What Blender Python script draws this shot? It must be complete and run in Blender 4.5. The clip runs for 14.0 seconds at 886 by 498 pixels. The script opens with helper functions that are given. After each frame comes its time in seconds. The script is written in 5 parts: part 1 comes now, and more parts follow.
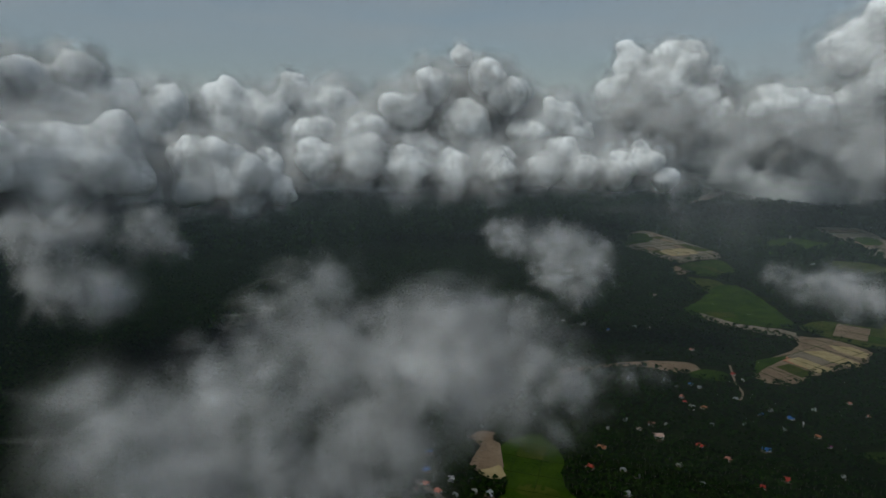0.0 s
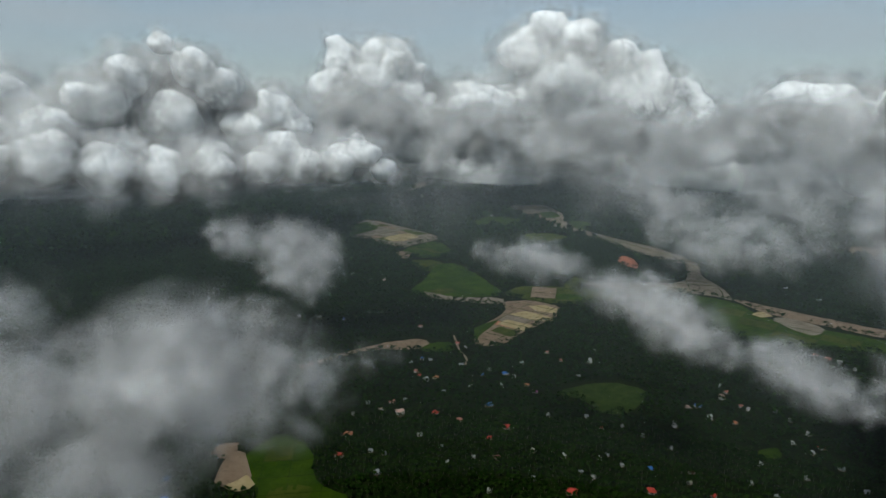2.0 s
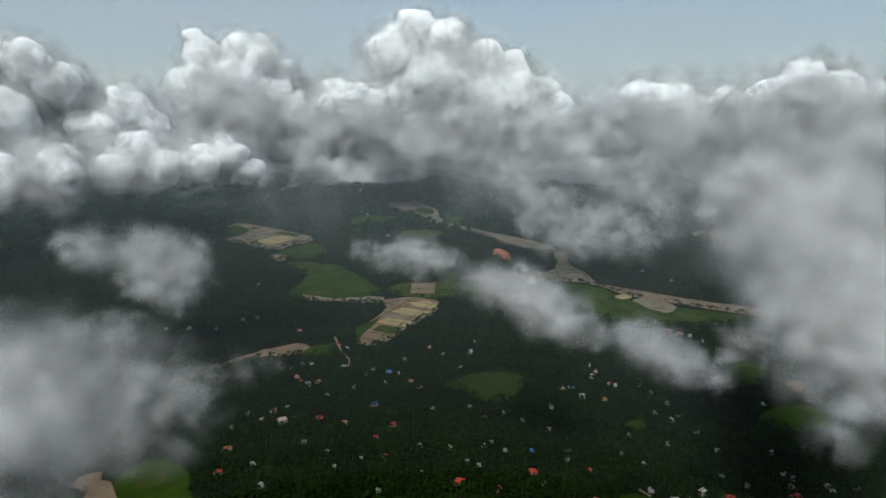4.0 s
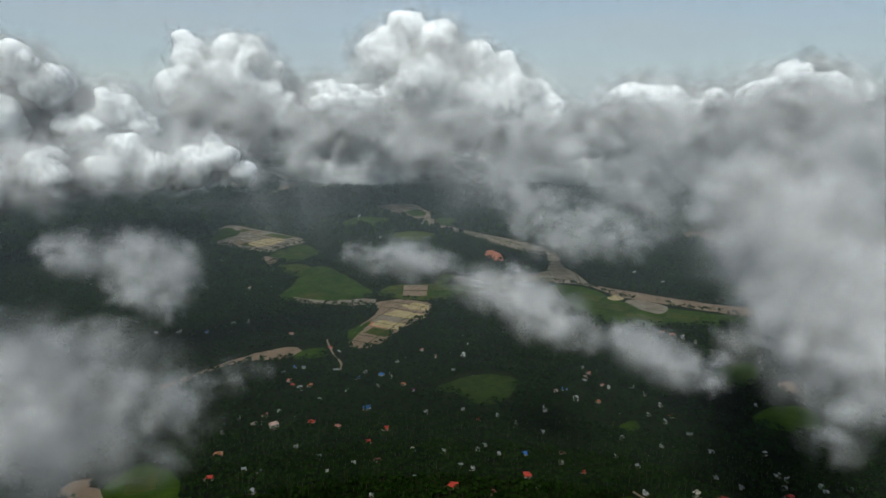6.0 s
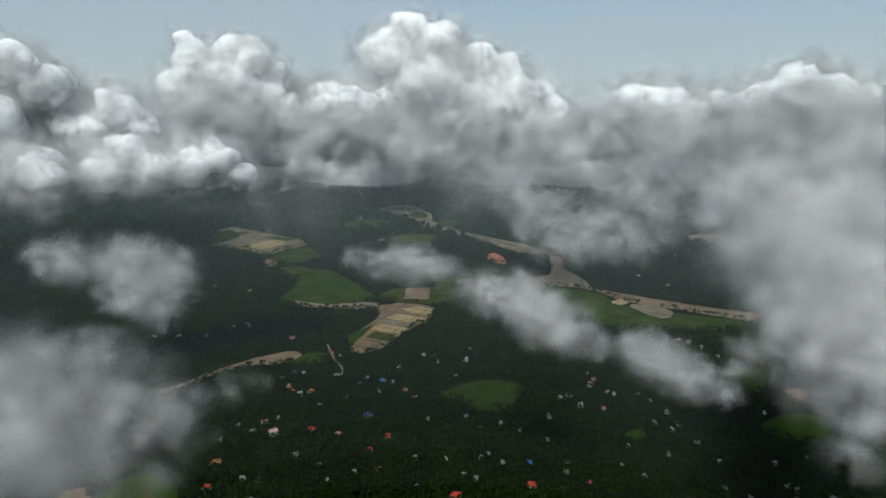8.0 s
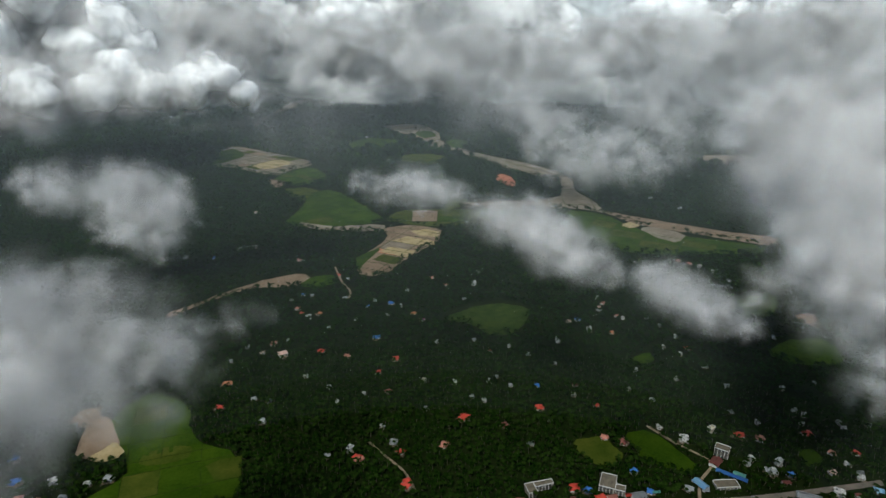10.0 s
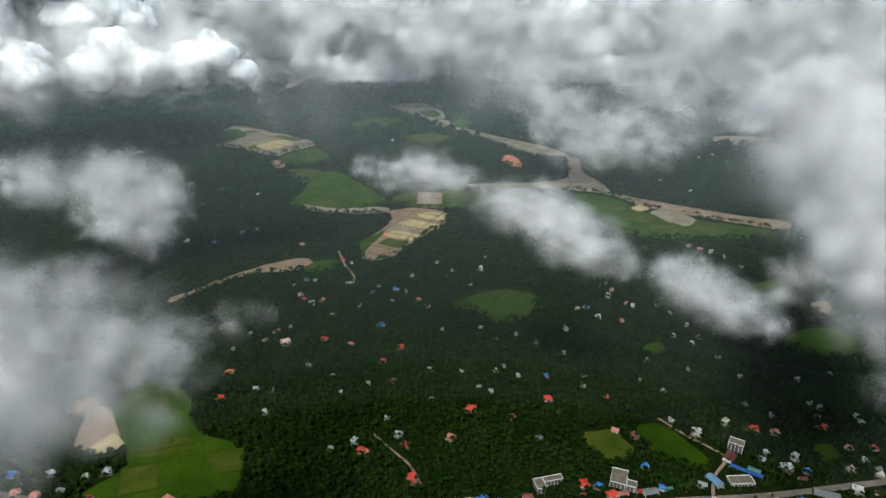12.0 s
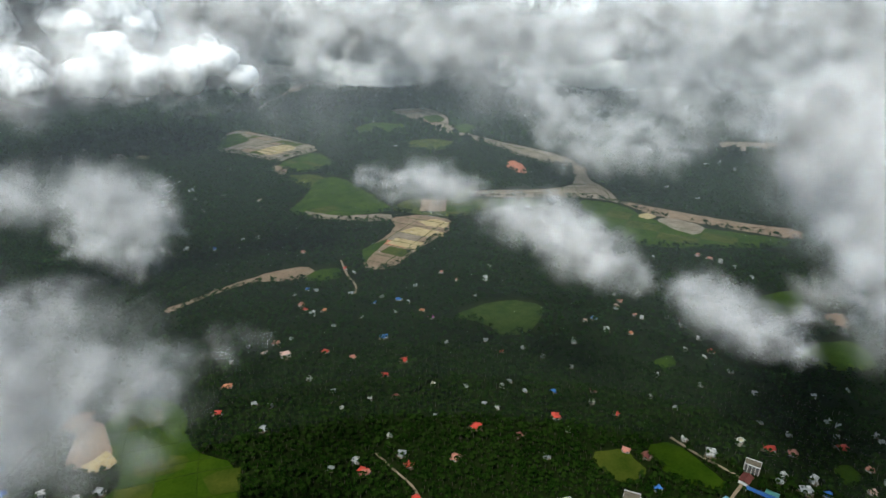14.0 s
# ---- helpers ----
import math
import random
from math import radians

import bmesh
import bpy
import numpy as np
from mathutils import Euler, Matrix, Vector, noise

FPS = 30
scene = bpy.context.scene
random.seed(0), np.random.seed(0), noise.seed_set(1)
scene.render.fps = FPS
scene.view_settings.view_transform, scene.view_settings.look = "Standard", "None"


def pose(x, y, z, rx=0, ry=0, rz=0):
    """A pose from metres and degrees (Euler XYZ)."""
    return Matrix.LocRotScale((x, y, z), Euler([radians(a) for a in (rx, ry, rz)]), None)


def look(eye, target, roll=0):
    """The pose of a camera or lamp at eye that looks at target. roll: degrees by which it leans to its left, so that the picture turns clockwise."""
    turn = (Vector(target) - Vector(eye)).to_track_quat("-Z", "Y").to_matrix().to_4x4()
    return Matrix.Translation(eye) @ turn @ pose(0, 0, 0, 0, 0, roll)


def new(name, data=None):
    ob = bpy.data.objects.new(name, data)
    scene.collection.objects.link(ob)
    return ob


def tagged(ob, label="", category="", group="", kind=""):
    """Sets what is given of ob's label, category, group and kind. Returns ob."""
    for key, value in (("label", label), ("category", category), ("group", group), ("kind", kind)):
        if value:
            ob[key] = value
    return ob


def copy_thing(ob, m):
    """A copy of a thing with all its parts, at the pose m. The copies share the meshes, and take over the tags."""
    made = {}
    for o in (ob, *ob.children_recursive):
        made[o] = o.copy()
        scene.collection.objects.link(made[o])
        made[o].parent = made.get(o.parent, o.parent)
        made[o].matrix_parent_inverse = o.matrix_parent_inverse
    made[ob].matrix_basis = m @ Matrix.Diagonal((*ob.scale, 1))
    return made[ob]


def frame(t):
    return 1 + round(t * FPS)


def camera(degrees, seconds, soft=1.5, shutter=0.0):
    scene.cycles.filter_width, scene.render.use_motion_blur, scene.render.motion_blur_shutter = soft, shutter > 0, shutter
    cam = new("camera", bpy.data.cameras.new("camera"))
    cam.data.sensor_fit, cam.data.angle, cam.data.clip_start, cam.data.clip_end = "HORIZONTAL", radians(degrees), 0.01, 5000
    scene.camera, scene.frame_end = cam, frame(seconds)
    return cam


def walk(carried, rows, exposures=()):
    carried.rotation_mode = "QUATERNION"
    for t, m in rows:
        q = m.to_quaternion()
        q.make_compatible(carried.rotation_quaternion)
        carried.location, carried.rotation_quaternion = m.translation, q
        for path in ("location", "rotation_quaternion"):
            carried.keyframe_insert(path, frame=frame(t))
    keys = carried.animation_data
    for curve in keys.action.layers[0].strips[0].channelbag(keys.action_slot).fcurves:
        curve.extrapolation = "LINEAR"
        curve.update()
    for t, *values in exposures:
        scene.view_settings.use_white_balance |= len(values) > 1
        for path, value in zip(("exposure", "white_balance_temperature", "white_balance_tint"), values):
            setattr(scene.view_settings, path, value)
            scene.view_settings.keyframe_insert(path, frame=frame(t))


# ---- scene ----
cam = camera(71.05, 14.0)
PATH = [
    (0.0, pose(-0.06, -110.18, 509.07, 77.482, 0.245, 29.712)),
    (0.5, pose(0.18, -110.25, 509.20, 77.329, 0.250, 26.413)),
    (1.0, pose(0.43, -110.31, 509.35, 77.211, 0.177, 23.960)),
    (1.5, pose(0.63, -110.37, 509.51, 77.032, 0.105, 16.006)),
    (2.0, pose(0.72, -110.37, 509.66, 76.849, 0.021, 4.588)),
    (2.5, pose(0.64, -110.21, 509.81, 76.647, 0.003, -3.126)),
    (3.0, pose(0.48, -109.77, 509.91, 76.573, -0.029, -5.900)),
    (3.5, pose(0.31, -108.94, 509.95, 76.608, -0.010, -6.641)),
    (6.0, pose(-0.36, -101.96, 509.95, 76.766, 0.048, -7.773)),
    (6.5, pose(-0.43, -99.02, 509.92, 76.874, 0.061, -7.987)),
    (7.0, pose(-0.43, -94.56, 509.87, 77.027, 0.049, -7.875)),
    (9.3, pose(0.04, -67.54, 509.53, 75.584, 0.018, -7.217)),
    (9.5, pose(0.08, -64.91, 509.56, 73.855, -0.006, -7.136)),
    (10.0, pose(0.13, -57.73, 509.73, 69.478, -0.015, -6.949)),
    (10.5, pose(0.14, -50.33, 510.00, 67.316, -0.044, -6.805)),
    (11.0, pose(0.08, -42.96, 510.20, 67.399, -0.024, -6.710)),
    (11.5, pose(-0.01, -35.70, 510.26, 67.446, -0.031, -6.636)),
    (12.0, pose(-0.05, -28.51, 510.21, 67.537, -0.043, -6.556)),
    (12.5, pose(-0.02, -21.42, 510.16, 67.612, -0.087, -6.471)),
    (13.0, pose(0.02, -14.37, 510.09, 67.739, -0.097, -6.390)),
    (13.5, pose(0.03, -7.27, 510.04, 67.785, -0.103, -6.344)),
    (14.0, pose(-0.00, 0.00, 510.00, 67.879, -0.096, -6.299)),
]
walk(cam, PATH, exposures=((0.0, -1.4, 6050, 2), (1.0, -1.15, 6050, 2), (2.0, -0.82, 6050, 2), (3.0, -0.68, 6050, 3), (6.0, -0.64, 6100, 3), (9.5, -0.6, 6100, 3), (10.0, -0.4, 6100, 3), (10.5, -0.15, 6100, 3), (11.5, 0.05, 6100, 3), (14.0, 0.15, 6100, 3)))

# ---- world and light ----
scene.cycles.transparent_max_bounces = 220
scene.cycles.max_bounces = 10
scene.cycles.diffuse_bounces = 5
scene.cycles.transmission_bounces = 8
SUN_EL, SUN_AZ = 54.0, 203.0          # degrees above the horizon, and clockwise from +y
world = bpy.data.worlds.new("sky")
scene.world = world
world.use_nodes = True
wn = world.node_tree.nodes
sky = wn.new("ShaderNodeTexSky")
sky.sky_type = "NISHITA"
sky.sun_disc = False
sky.sun_elevation = radians(SUN_EL)
sky.sun_rotation = radians(SUN_AZ)
sky.altitude = 300
sky.air_density = 1.0
sky.dust_density = 0.8
# a thin high overcast, streaked, greys the blue of the clear sky
wl = world.node_tree.links.new
where = wn.new("ShaderNodeTexCoord")
stretch = wn.new("ShaderNodeMapping")
stretch.inputs["Scale"].default_value = (1.6, 1.6, 9.0)
streak = wn.new("ShaderNodeTexNoise")
streak.inputs["Scale"].default_value = 2.2
streak.inputs["Detail"].default_value = 6.0
cover = wn.new("ShaderNodeMapRange")
cover.inputs["From Min"].default_value, cover.inputs["From Max"].default_value = 0.35, 0.7
cover.inputs["To Min"].default_value, cover.inputs["To Max"].default_value = 0.55, 0.9
overcast = wn.new("ShaderNodeMix")
overcast.data_type = "RGBA"
overcast.inputs["B"].default_value = (5.0, 5.4, 5.8, 1)
wl(where.outputs["Generated"], stretch.inputs["Vector"])
wl(stretch.outputs[0], streak.inputs["Vector"])
wl(streak.outputs["Fac"], cover.inputs["Value"])
wl(cover.outputs[0], overcast.inputs["Factor"])
wl(sky.outputs[0], overcast.inputs["A"])
wl(overcast.outputs["Result"], wn["Background"].inputs[0])
wn["Background"].inputs[1].default_value = 0.14
sun = new("sun", bpy.data.lights.new("sun", "SUN"))
sun.data.energy = 4.2
sun.data.angle = radians(10)
sun.data.color = (1.0, 0.95, 0.88)
sun_from = Vector((math.sin(radians(SUN_AZ)) * math.cos(radians(SUN_EL)), math.cos(radians(SUN_AZ)) * math.cos(radians(SUN_EL)), math.sin(radians(SUN_EL))))
sun.matrix_world = look(sun_from * 2000, (0, 0, 0))

rng = np.random.default_rng(7)


# ---- materials ----
def node(nt, kind, **values):
    n = nt.nodes.new(kind)
    for k, v in values.items():
        n.inputs[k.replace("_", " ")].default_value = v
    return n


def surface(name, dark, light, scale=0.2, fine=2.0, rough=0.85, bump=0.3, island=0.0, per_object=0.0, gloss=0.15):
    """A rough two-scale surface between two colours, scales in 1/m."""
    m = bpy.data.materials.new(name)
    m.use_nodes = True
    nt = m.node_tree
    link = nt.links.new
    bsdf = nt.nodes["Principled BSDF"]
    bsdf.inputs["Roughness"].default_value = rough
    bsdf.inputs["Specular IOR Level"].default_value = gloss
    co = nt.nodes.new("ShaderNodeTexCoord")
    geo = nt.nodes.new("ShaderNodeNewGeometry")
    big = node(nt, "ShaderNodeTexNoise", Scale=scale, Detail=4.0, Roughness=0.6)
    small = node(nt, "ShaderNodeTexNoise", Scale=fine, Detail=3.0, Roughness=0.6)
    link(geo.outputs["Position"], big.inputs["Vector"])
    link(geo.outputs["Position"], small.inputs["Vector"])
    add = nt.nodes.new("ShaderNodeMath")
    add.operation = "MULTIPLY_ADD"
    link(small.outputs["Fac"], add.inputs[0])
    add.inputs[1].default_value = 0.5
    link(big.outputs["Fac"], add.inputs[2])
    last = add.outputs[0]
    for amount, source in ((island, "island"), (per_object, "object")):
        if amount:
            more = nt.nodes.new("ShaderNodeMath")
            more.operation = "MULTIPLY_ADD"
            if source == "island":
                link(geo.outputs["Random Per Island"], more.inputs[0])
            else:
                info = nt.nodes.new("ShaderNodeObjectInfo")
                link(info.outputs["Random"], more.inputs[0])
            more.inputs[1].default_value = amount
            link(last, more.inputs[2])
            last = more.outputs[0]
    spread = node(nt, "ShaderNodeMapRange")
    spread.inputs["From Min"].default_value = 0.5
    spread.inputs["From Max"].default_value = 1.0 + island + per_object
    link(last, spread.inputs["Value"])
    ramp = nt.nodes.new("ShaderNodeMix")
    ramp.data_type = "RGBA"
    link(spread.outputs[0], ramp.inputs["Factor"])
    ramp.inputs["A"].default_value = (*dark, 1)
    ramp.inputs["B"].default_value = (*light, 1)
    link(ramp.outputs["Result"], bsdf.inputs["Base Color"])
    if bump:
        b = nt.nodes.new("ShaderNodeBump")
        b.inputs["Strength"].default_value = bump
        b.inputs["Distance"].default_value = 0.1
        link(small.outputs["Fac"], b.inputs["Height"])
        link(b.outputs[0], bsdf.inputs["Normal"])
    return m


def vapour(name, thick, wisp, scale, colour=(0.99, 0.99, 0.99)):
    """Soft droplet veils: each veil fades out from its middle, broken up by noise."""
    m = bpy.data.materials.new(name)
    m.use_nodes = True
    nt = m.node_tree
    link = nt.links.new
    nt.nodes.remove(nt.nodes["Principled BSDF"])
    uv = nt.nodes.new("ShaderNodeUVMap")
    dist = nt.nodes.new("ShaderNodeVectorMath")
    dist.operation = "LENGTH"
    link(uv.outputs[0], dist.inputs[0])
    fade = node(nt, "ShaderNodeMapRange")
    fade.interpolation_type = "SMOOTHSTEP"
    fade.inputs["From Min"].default_value = 1.0
    fade.inputs["From Max"].default_value = 0.0
    fade.inputs["To Min"].default_value = 0.0
    fade.inputs["To Max"].default_value = thick
    link(dist.outputs["Value"], fade.inputs["Value"])
    geo = nt.nodes.new("ShaderNodeNewGeometry")
    noise_tex = node(nt, "ShaderNodeTexNoise", Scale=scale, Detail=5.0, Roughness=0.58)
    link(geo.outputs["Position"], noise_tex.inputs["Vector"])
    tear = node(nt, "ShaderNodeMapRange")
    tear.inputs["From Min"].default_value = 0.5 - 0.3 * (1 - wisp) - 0.1
    tear.inputs["From Max"].default_value = 0.62
    tear.inputs["To Min"].default_value = 1 - wisp
    link(noise_tex.outputs["Fac"], tear.inputs["Value"])
    alpha = nt.nodes.new("ShaderNodeMath")
    alpha.operation = "MULTIPLY"
    link(fade.outputs[0], alpha.inputs[0])
    link(tear.outputs[0], alpha.inputs[1])
    up = nt.nodes.new("ShaderNodeAttribute")
    up.attribute_name = "outward"
    halves = []
    for kind in ("ShaderNodeBsdfDiffuse", "ShaderNodeBsdfTranslucent"):
        b = nt.nodes.new(kind)
        b.inputs["Color"].default_value = (*colour, 1)
        link(up.outputs["Vector"], b.inputs["Normal"])
        halves.append(b)
    both = nt.nodes.new("ShaderNodeMixShader")
    both.inputs[0].default_value = 0.28
    link(halves[0].outputs[0], both.inputs[1])
    link(halves[1].outputs[0], both.inputs[2])
    clear = nt.nodes.new("ShaderNodeBsdfTransparent")
    mix = nt.nodes.new("ShaderNodeMixShader")
    link(alpha.outputs[0], mix.inputs[0])
    link(clear.outputs[0], mix.inputs[1])
    link(both.outputs[0], mix.inputs[2])
    link(mix.outputs[0], nt.nodes["Material Output"].inputs["Surface"])
    return m


def billow(name, depth):
    """The dense inside of a cloud: light wanders through it for some tens of metres."""
    m = bpy.data.materials.new(name)
    m.use_nodes = True
    bsdf = m.node_tree.nodes["Principled BSDF"]
    bsdf.inputs["Base Color"].default_value = (0.97, 0.97, 0.975, 1)
    bsdf.inputs["Roughness"].default_value = 1.0
    bsdf.inputs["Specular IOR Level"].default_value = 0.0
    bsdf.inputs["Subsurface Weight"].default_value = 1.0
    bsdf.inputs["Subsurface Radius"].default_value = (1.0, 1.0, 1.0)
    bsdf.inputs["Subsurface Scale"].default_value = depth
    return m


def haze_sheet(name, thick, colour):
    """Painted aerial haze: a very thin even tinted veil that ends softly at its top."""
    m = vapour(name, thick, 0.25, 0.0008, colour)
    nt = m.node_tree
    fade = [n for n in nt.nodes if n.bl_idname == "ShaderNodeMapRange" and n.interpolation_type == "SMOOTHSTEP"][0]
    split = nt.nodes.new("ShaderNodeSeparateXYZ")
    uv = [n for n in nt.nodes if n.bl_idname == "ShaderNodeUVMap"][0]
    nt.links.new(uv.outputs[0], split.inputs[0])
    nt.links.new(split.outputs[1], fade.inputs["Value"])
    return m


M = {
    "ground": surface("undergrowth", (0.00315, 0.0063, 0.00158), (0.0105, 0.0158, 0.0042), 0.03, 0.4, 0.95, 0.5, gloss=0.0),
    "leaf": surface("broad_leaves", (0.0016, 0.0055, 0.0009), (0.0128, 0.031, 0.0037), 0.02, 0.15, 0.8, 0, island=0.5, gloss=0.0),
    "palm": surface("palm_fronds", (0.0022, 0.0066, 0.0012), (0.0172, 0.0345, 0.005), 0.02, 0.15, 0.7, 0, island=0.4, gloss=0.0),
    "bark": surface("bark", (0.03, 0.024, 0.018), (0.08, 0.065, 0.05), 0.5, 4.0),
    "paddy": surface("green_paddy", (0.01, 0.025, 0.0016), (0.03, 0.05, 0.0035), 0.02, 0.25, 0.8, 0.4, gloss=0.0),
    "paddy_dry": surface("yellowing_paddy", (0.018, 0.03, 0.003), (0.046, 0.052, 0.008), 0.03, 0.3, 0.8, 0.4, gloss=0.0),
    "bund": surface("grassy_bund", (0.01, 0.022, 0.003), (0.03, 0.042, 0.008), 0.05, 0.6, 0.9, 0.3, gloss=0.0),
    "straw": surface("straw_stubble", (0.198, 0.146, 0.0676), (0.29, 0.229, 0.125), 0.05, 0.6, 0.9, 0.4, gloss=0.0),
    "soil": surface("bare_soil", (0.104, 0.0701, 0.0442), (0.177, 0.13, 0.088), 0.03, 0.4, 0.9, 0.4, gloss=0.0),
    "mud": surface("wet_mud", (0.0942, 0.0758, 0.0541), (0.18, 0.151, 0.112), 0.025, 0.2, 0.45, 0.2, gloss=0.0),
    "red_earth": surface("red_earth", (0.213, 0.0656, 0.0328), (0.328, 0.123, 0.0656), 0.05, 0.5),
    "tarmac": surface("tarmac", (0.06, 0.05, 0.04), (0.125, 0.105, 0.085), 0.08, 1.5, 0.8, 0.2),
    "track": surface("earth_track", (0.12, 0.085, 0.055), (0.21, 0.16, 0.11), 0.1, 1.0),
    "slab": surface("stained_roof_slab", (0.05, 0.042, 0.03), (0.13, 0.11, 0.08), 0.2, 1.2),
    "yard": surface("beaten_yard", (0.05, 0.036, 0.022), (0.12, 0.088, 0.055), 0.1, 0.8),
    "wall_white": surface("white_plaster", (0.325, 0.318, 0.303), (0.505, 0.498, 0.483), 0.3, 2.0, 0.8, 0.1),
    "wall_cream": surface("cream_plaster", (0.246, 0.213, 0.164), (0.377, 0.336, 0.271), 0.3, 2.0, 0.8, 0.1),
    "concrete": surface("weathered_concrete", (0.1, 0.09, 0.075), (0.22, 0.2, 0.17), 0.3, 2.0, 0.85, 0.2),
    "glass_dark": surface("dark_opening", (0.02, 0.022, 0.025), (0.05, 0.055, 0.06), 0.5, 2.0, 0.25, 0),
    "court": surface("dark_wet_slab", (0.045, 0.045, 0.045), (0.12, 0.115, 0.11), 0.15, 1.0, 0.4, 0.1),
}

ROOF = {}
for key, a, b in (("red", (0.23, 0.0192, 0.0128), (0.384, 0.048, 0.0288)), ("orange", (0.294, 0.0894, 0.0384), (0.422, 0.173, 0.0894)), ("salmon", (0.256, 0.0828, 0.0576), (0.384, 0.173, 0.128)),
                  ("pink", (0.32, 0.192, 0.153), (0.448, 0.307, 0.256)), ("maroon", (0.0959, 0.0256, 0.0224), (0.173, 0.0576, 0.048)), ("blue", (0.0192, 0.0704, 0.243), (0.0448, 0.141, 0.371)), ("sky", (0.128, 0.269, 0.422), (0.224, 0.371, 0.512)),
                  ("teal", (0.0576, 0.192, 0.166), (0.109, 0.269, 0.23)), ("magenta", (0.205, 0.0192, 0.128), (0.307, 0.0512, 0.211)), ("grey", (0.128, 0.134, 0.141), (0.243, 0.249, 0.256)),
                  ("white", (0.17, 0.168, 0.16), (0.34, 0.335, 0.32)), ("cream", (0.294, 0.256, 0.179), (0.409, 0.371, 0.275))):
    ROOF[key] = surface(key + "_roofing", a, b, 0.25, 2.5, 0.6, 0.25, per_object=0.2)
VAPOUR = {
    "dense": vapour("dense_vapour", 0.16, 0.6, 0.012),
    "soft": vapour("soft_vapour", 0.1, 0.92, 0.017),
    "thin": vapour("thin_vapour", 0.06, 0.94, 0.018),
    "scud": vapour("scud_vapour", 0.05, 0.9, 0.004),
    "far": vapour("far_vapour", 0.2, 0.6, 0.005),
}
BILLOW = {"dense": billow("dense_billow", 45.0), "far": billow("far_billow", 110.0)}
# bluish film whose colour imitates the paling with distance
HAZE = haze_sheet("painted_haze", 0.0075, (0.72, 0.85, 0.9))


# ---- mesh helpers ----
def thing(name, label, category, group="", kind="", at=(0, 0, 0), turn=0.0):
    ob = new(name)
    ob.matrix_world = pose(*at, 0, 0, turn)
    return tagged(ob, label, category, group, kind)


def part(name, bm, material, parent, label=""):
    me = bpy.data.meshes.new(name)
    bm.to_mesh(me)
    bm.free()
    me.materials.append(material)
    ob = new(name, me)
    ob.parent = parent
    if label:
        tagged(ob, label)
    return ob


def quads_mesh(name, co, quads, material, uv=None):
    """A mesh of four-cornered faces from arrays."""
    me = bpy.data.meshes.new(name)
    n = len(quads)
    me.vertices.add(len(co))
    me.vertices.foreach_set("co", np.asarray(co, np.float32).ravel())
    me.loops.add(4 * n)
    me.loops.foreach_set("vertex_index", np.asarray(quads, np.int32).ravel())
    me.polygons.add(n)
    me.polygons.foreach_set("loop_start", np.arange(0, 4 * n, 4, dtype=np.int32))
    if uv is not None:
        me.uv_layers.new(name="UVMap").data.foreach_set("uv", np.asarray(uv, np.float32).ravel())
    me.materials.append(material)
    me.update(calc_edges=True)
    return me


def box(bm, x0, y0, z0, x1, y1, z1):
    m = Matrix.Translation(((x0 + x1) / 2, (y0 + y1) / 2, (z0 + z1) / 2)) @ Matrix.Diagonal((x1 - x0, y1 - y0, z1 - z0, 1))
    return bmesh.ops.create_cube(bm, size=1, matrix=m)["verts"]


def rounded(points, times=2):
    """Corner cutting, for soft natural outlines."""
    for _ in range(times):
        out = []
        for i, a in enumerate(points):
            b = points[(i + 1) % len(points)]
            out.append((a[0] * 0.8 + b[0] * 0.2, a[1] * 0.8 + b[1] * 0.2))
            out.append((a[0] * 0.2 + b[0] * 0.8, a[1] * 0.2 + b[1] * 0.8))
        points = out
    return points


def ragged(points, step=14.0, amount=5.0):
    """The outline in short pieces, each pushed in or out a little."""
    out = []
    for (x0, y0), (x1, y1) in zip(points, points[1:] + points[:1]):
        n = max(1, int(math.hypot(x1 - x0, y1 - y0) / step))
        for k in range(n):
            q = Vector((x0 + (x1 - x0) * k / n, y0 + (y1 - y0) * k / n, 0))
            out.append((q.x + amount * noise.noise(q * 0.06), q.y + amount * noise.noise(q * 0.06 + Vector((40, 0, 0)))))
    return out


def slab(points, z0, z1):
    bm = bmesh.new()
    low = [bm.verts.new((x, y, z0)) for x, y in points]
    high = [bm.verts.new((x, y, z1)) for x, y in points]
    n = len(points)
    bm.faces.new(high)
    for i in range(n):
        bm.faces.new((low[i], low[(i + 1) % n], high[(i + 1) % n], high[i]))
    bmesh.ops.triangulate(bm, faces=bm.faces[:])
    bmesh.ops.recalc_face_normals(bm, faces=bm.faces[:])
    return bm


def inside(px, py, points):
    """Which of the points (px, py) lie in the polygon."""
    hit = np.zeros(len(px), bool)
    for (x0, y0), (x1, y1) in zip(points, points[1:] + points[:1]):
        cross = (y0 > py) != (y1 > py)
        with np.errstate(divide="ignore", invalid="ignore"):
            hit ^= cross & (px < (x1 - x0) * (py - y0) / (y1 - y0) + x0)
    return hit


OPEN_LAND = []      # outlines without trees
CLEARINGS = []      # x, y, radius round houses


def field(name, label, material, z, points, soft=2, treeless=True, plotted=None):
    pts = ragged(rounded(points, min(soft, 1))) if soft else points
    ob = part(name, slab(pts, -0.5, z), M[material], None)
    tagged(ob, label, "field", "fields", "structure")
    if treeless:
        OPEN_LAND.append(pts)
    if plotted:
        plots(ob, pts, z, *plotted, len(OPEN_LAND))
    return ob


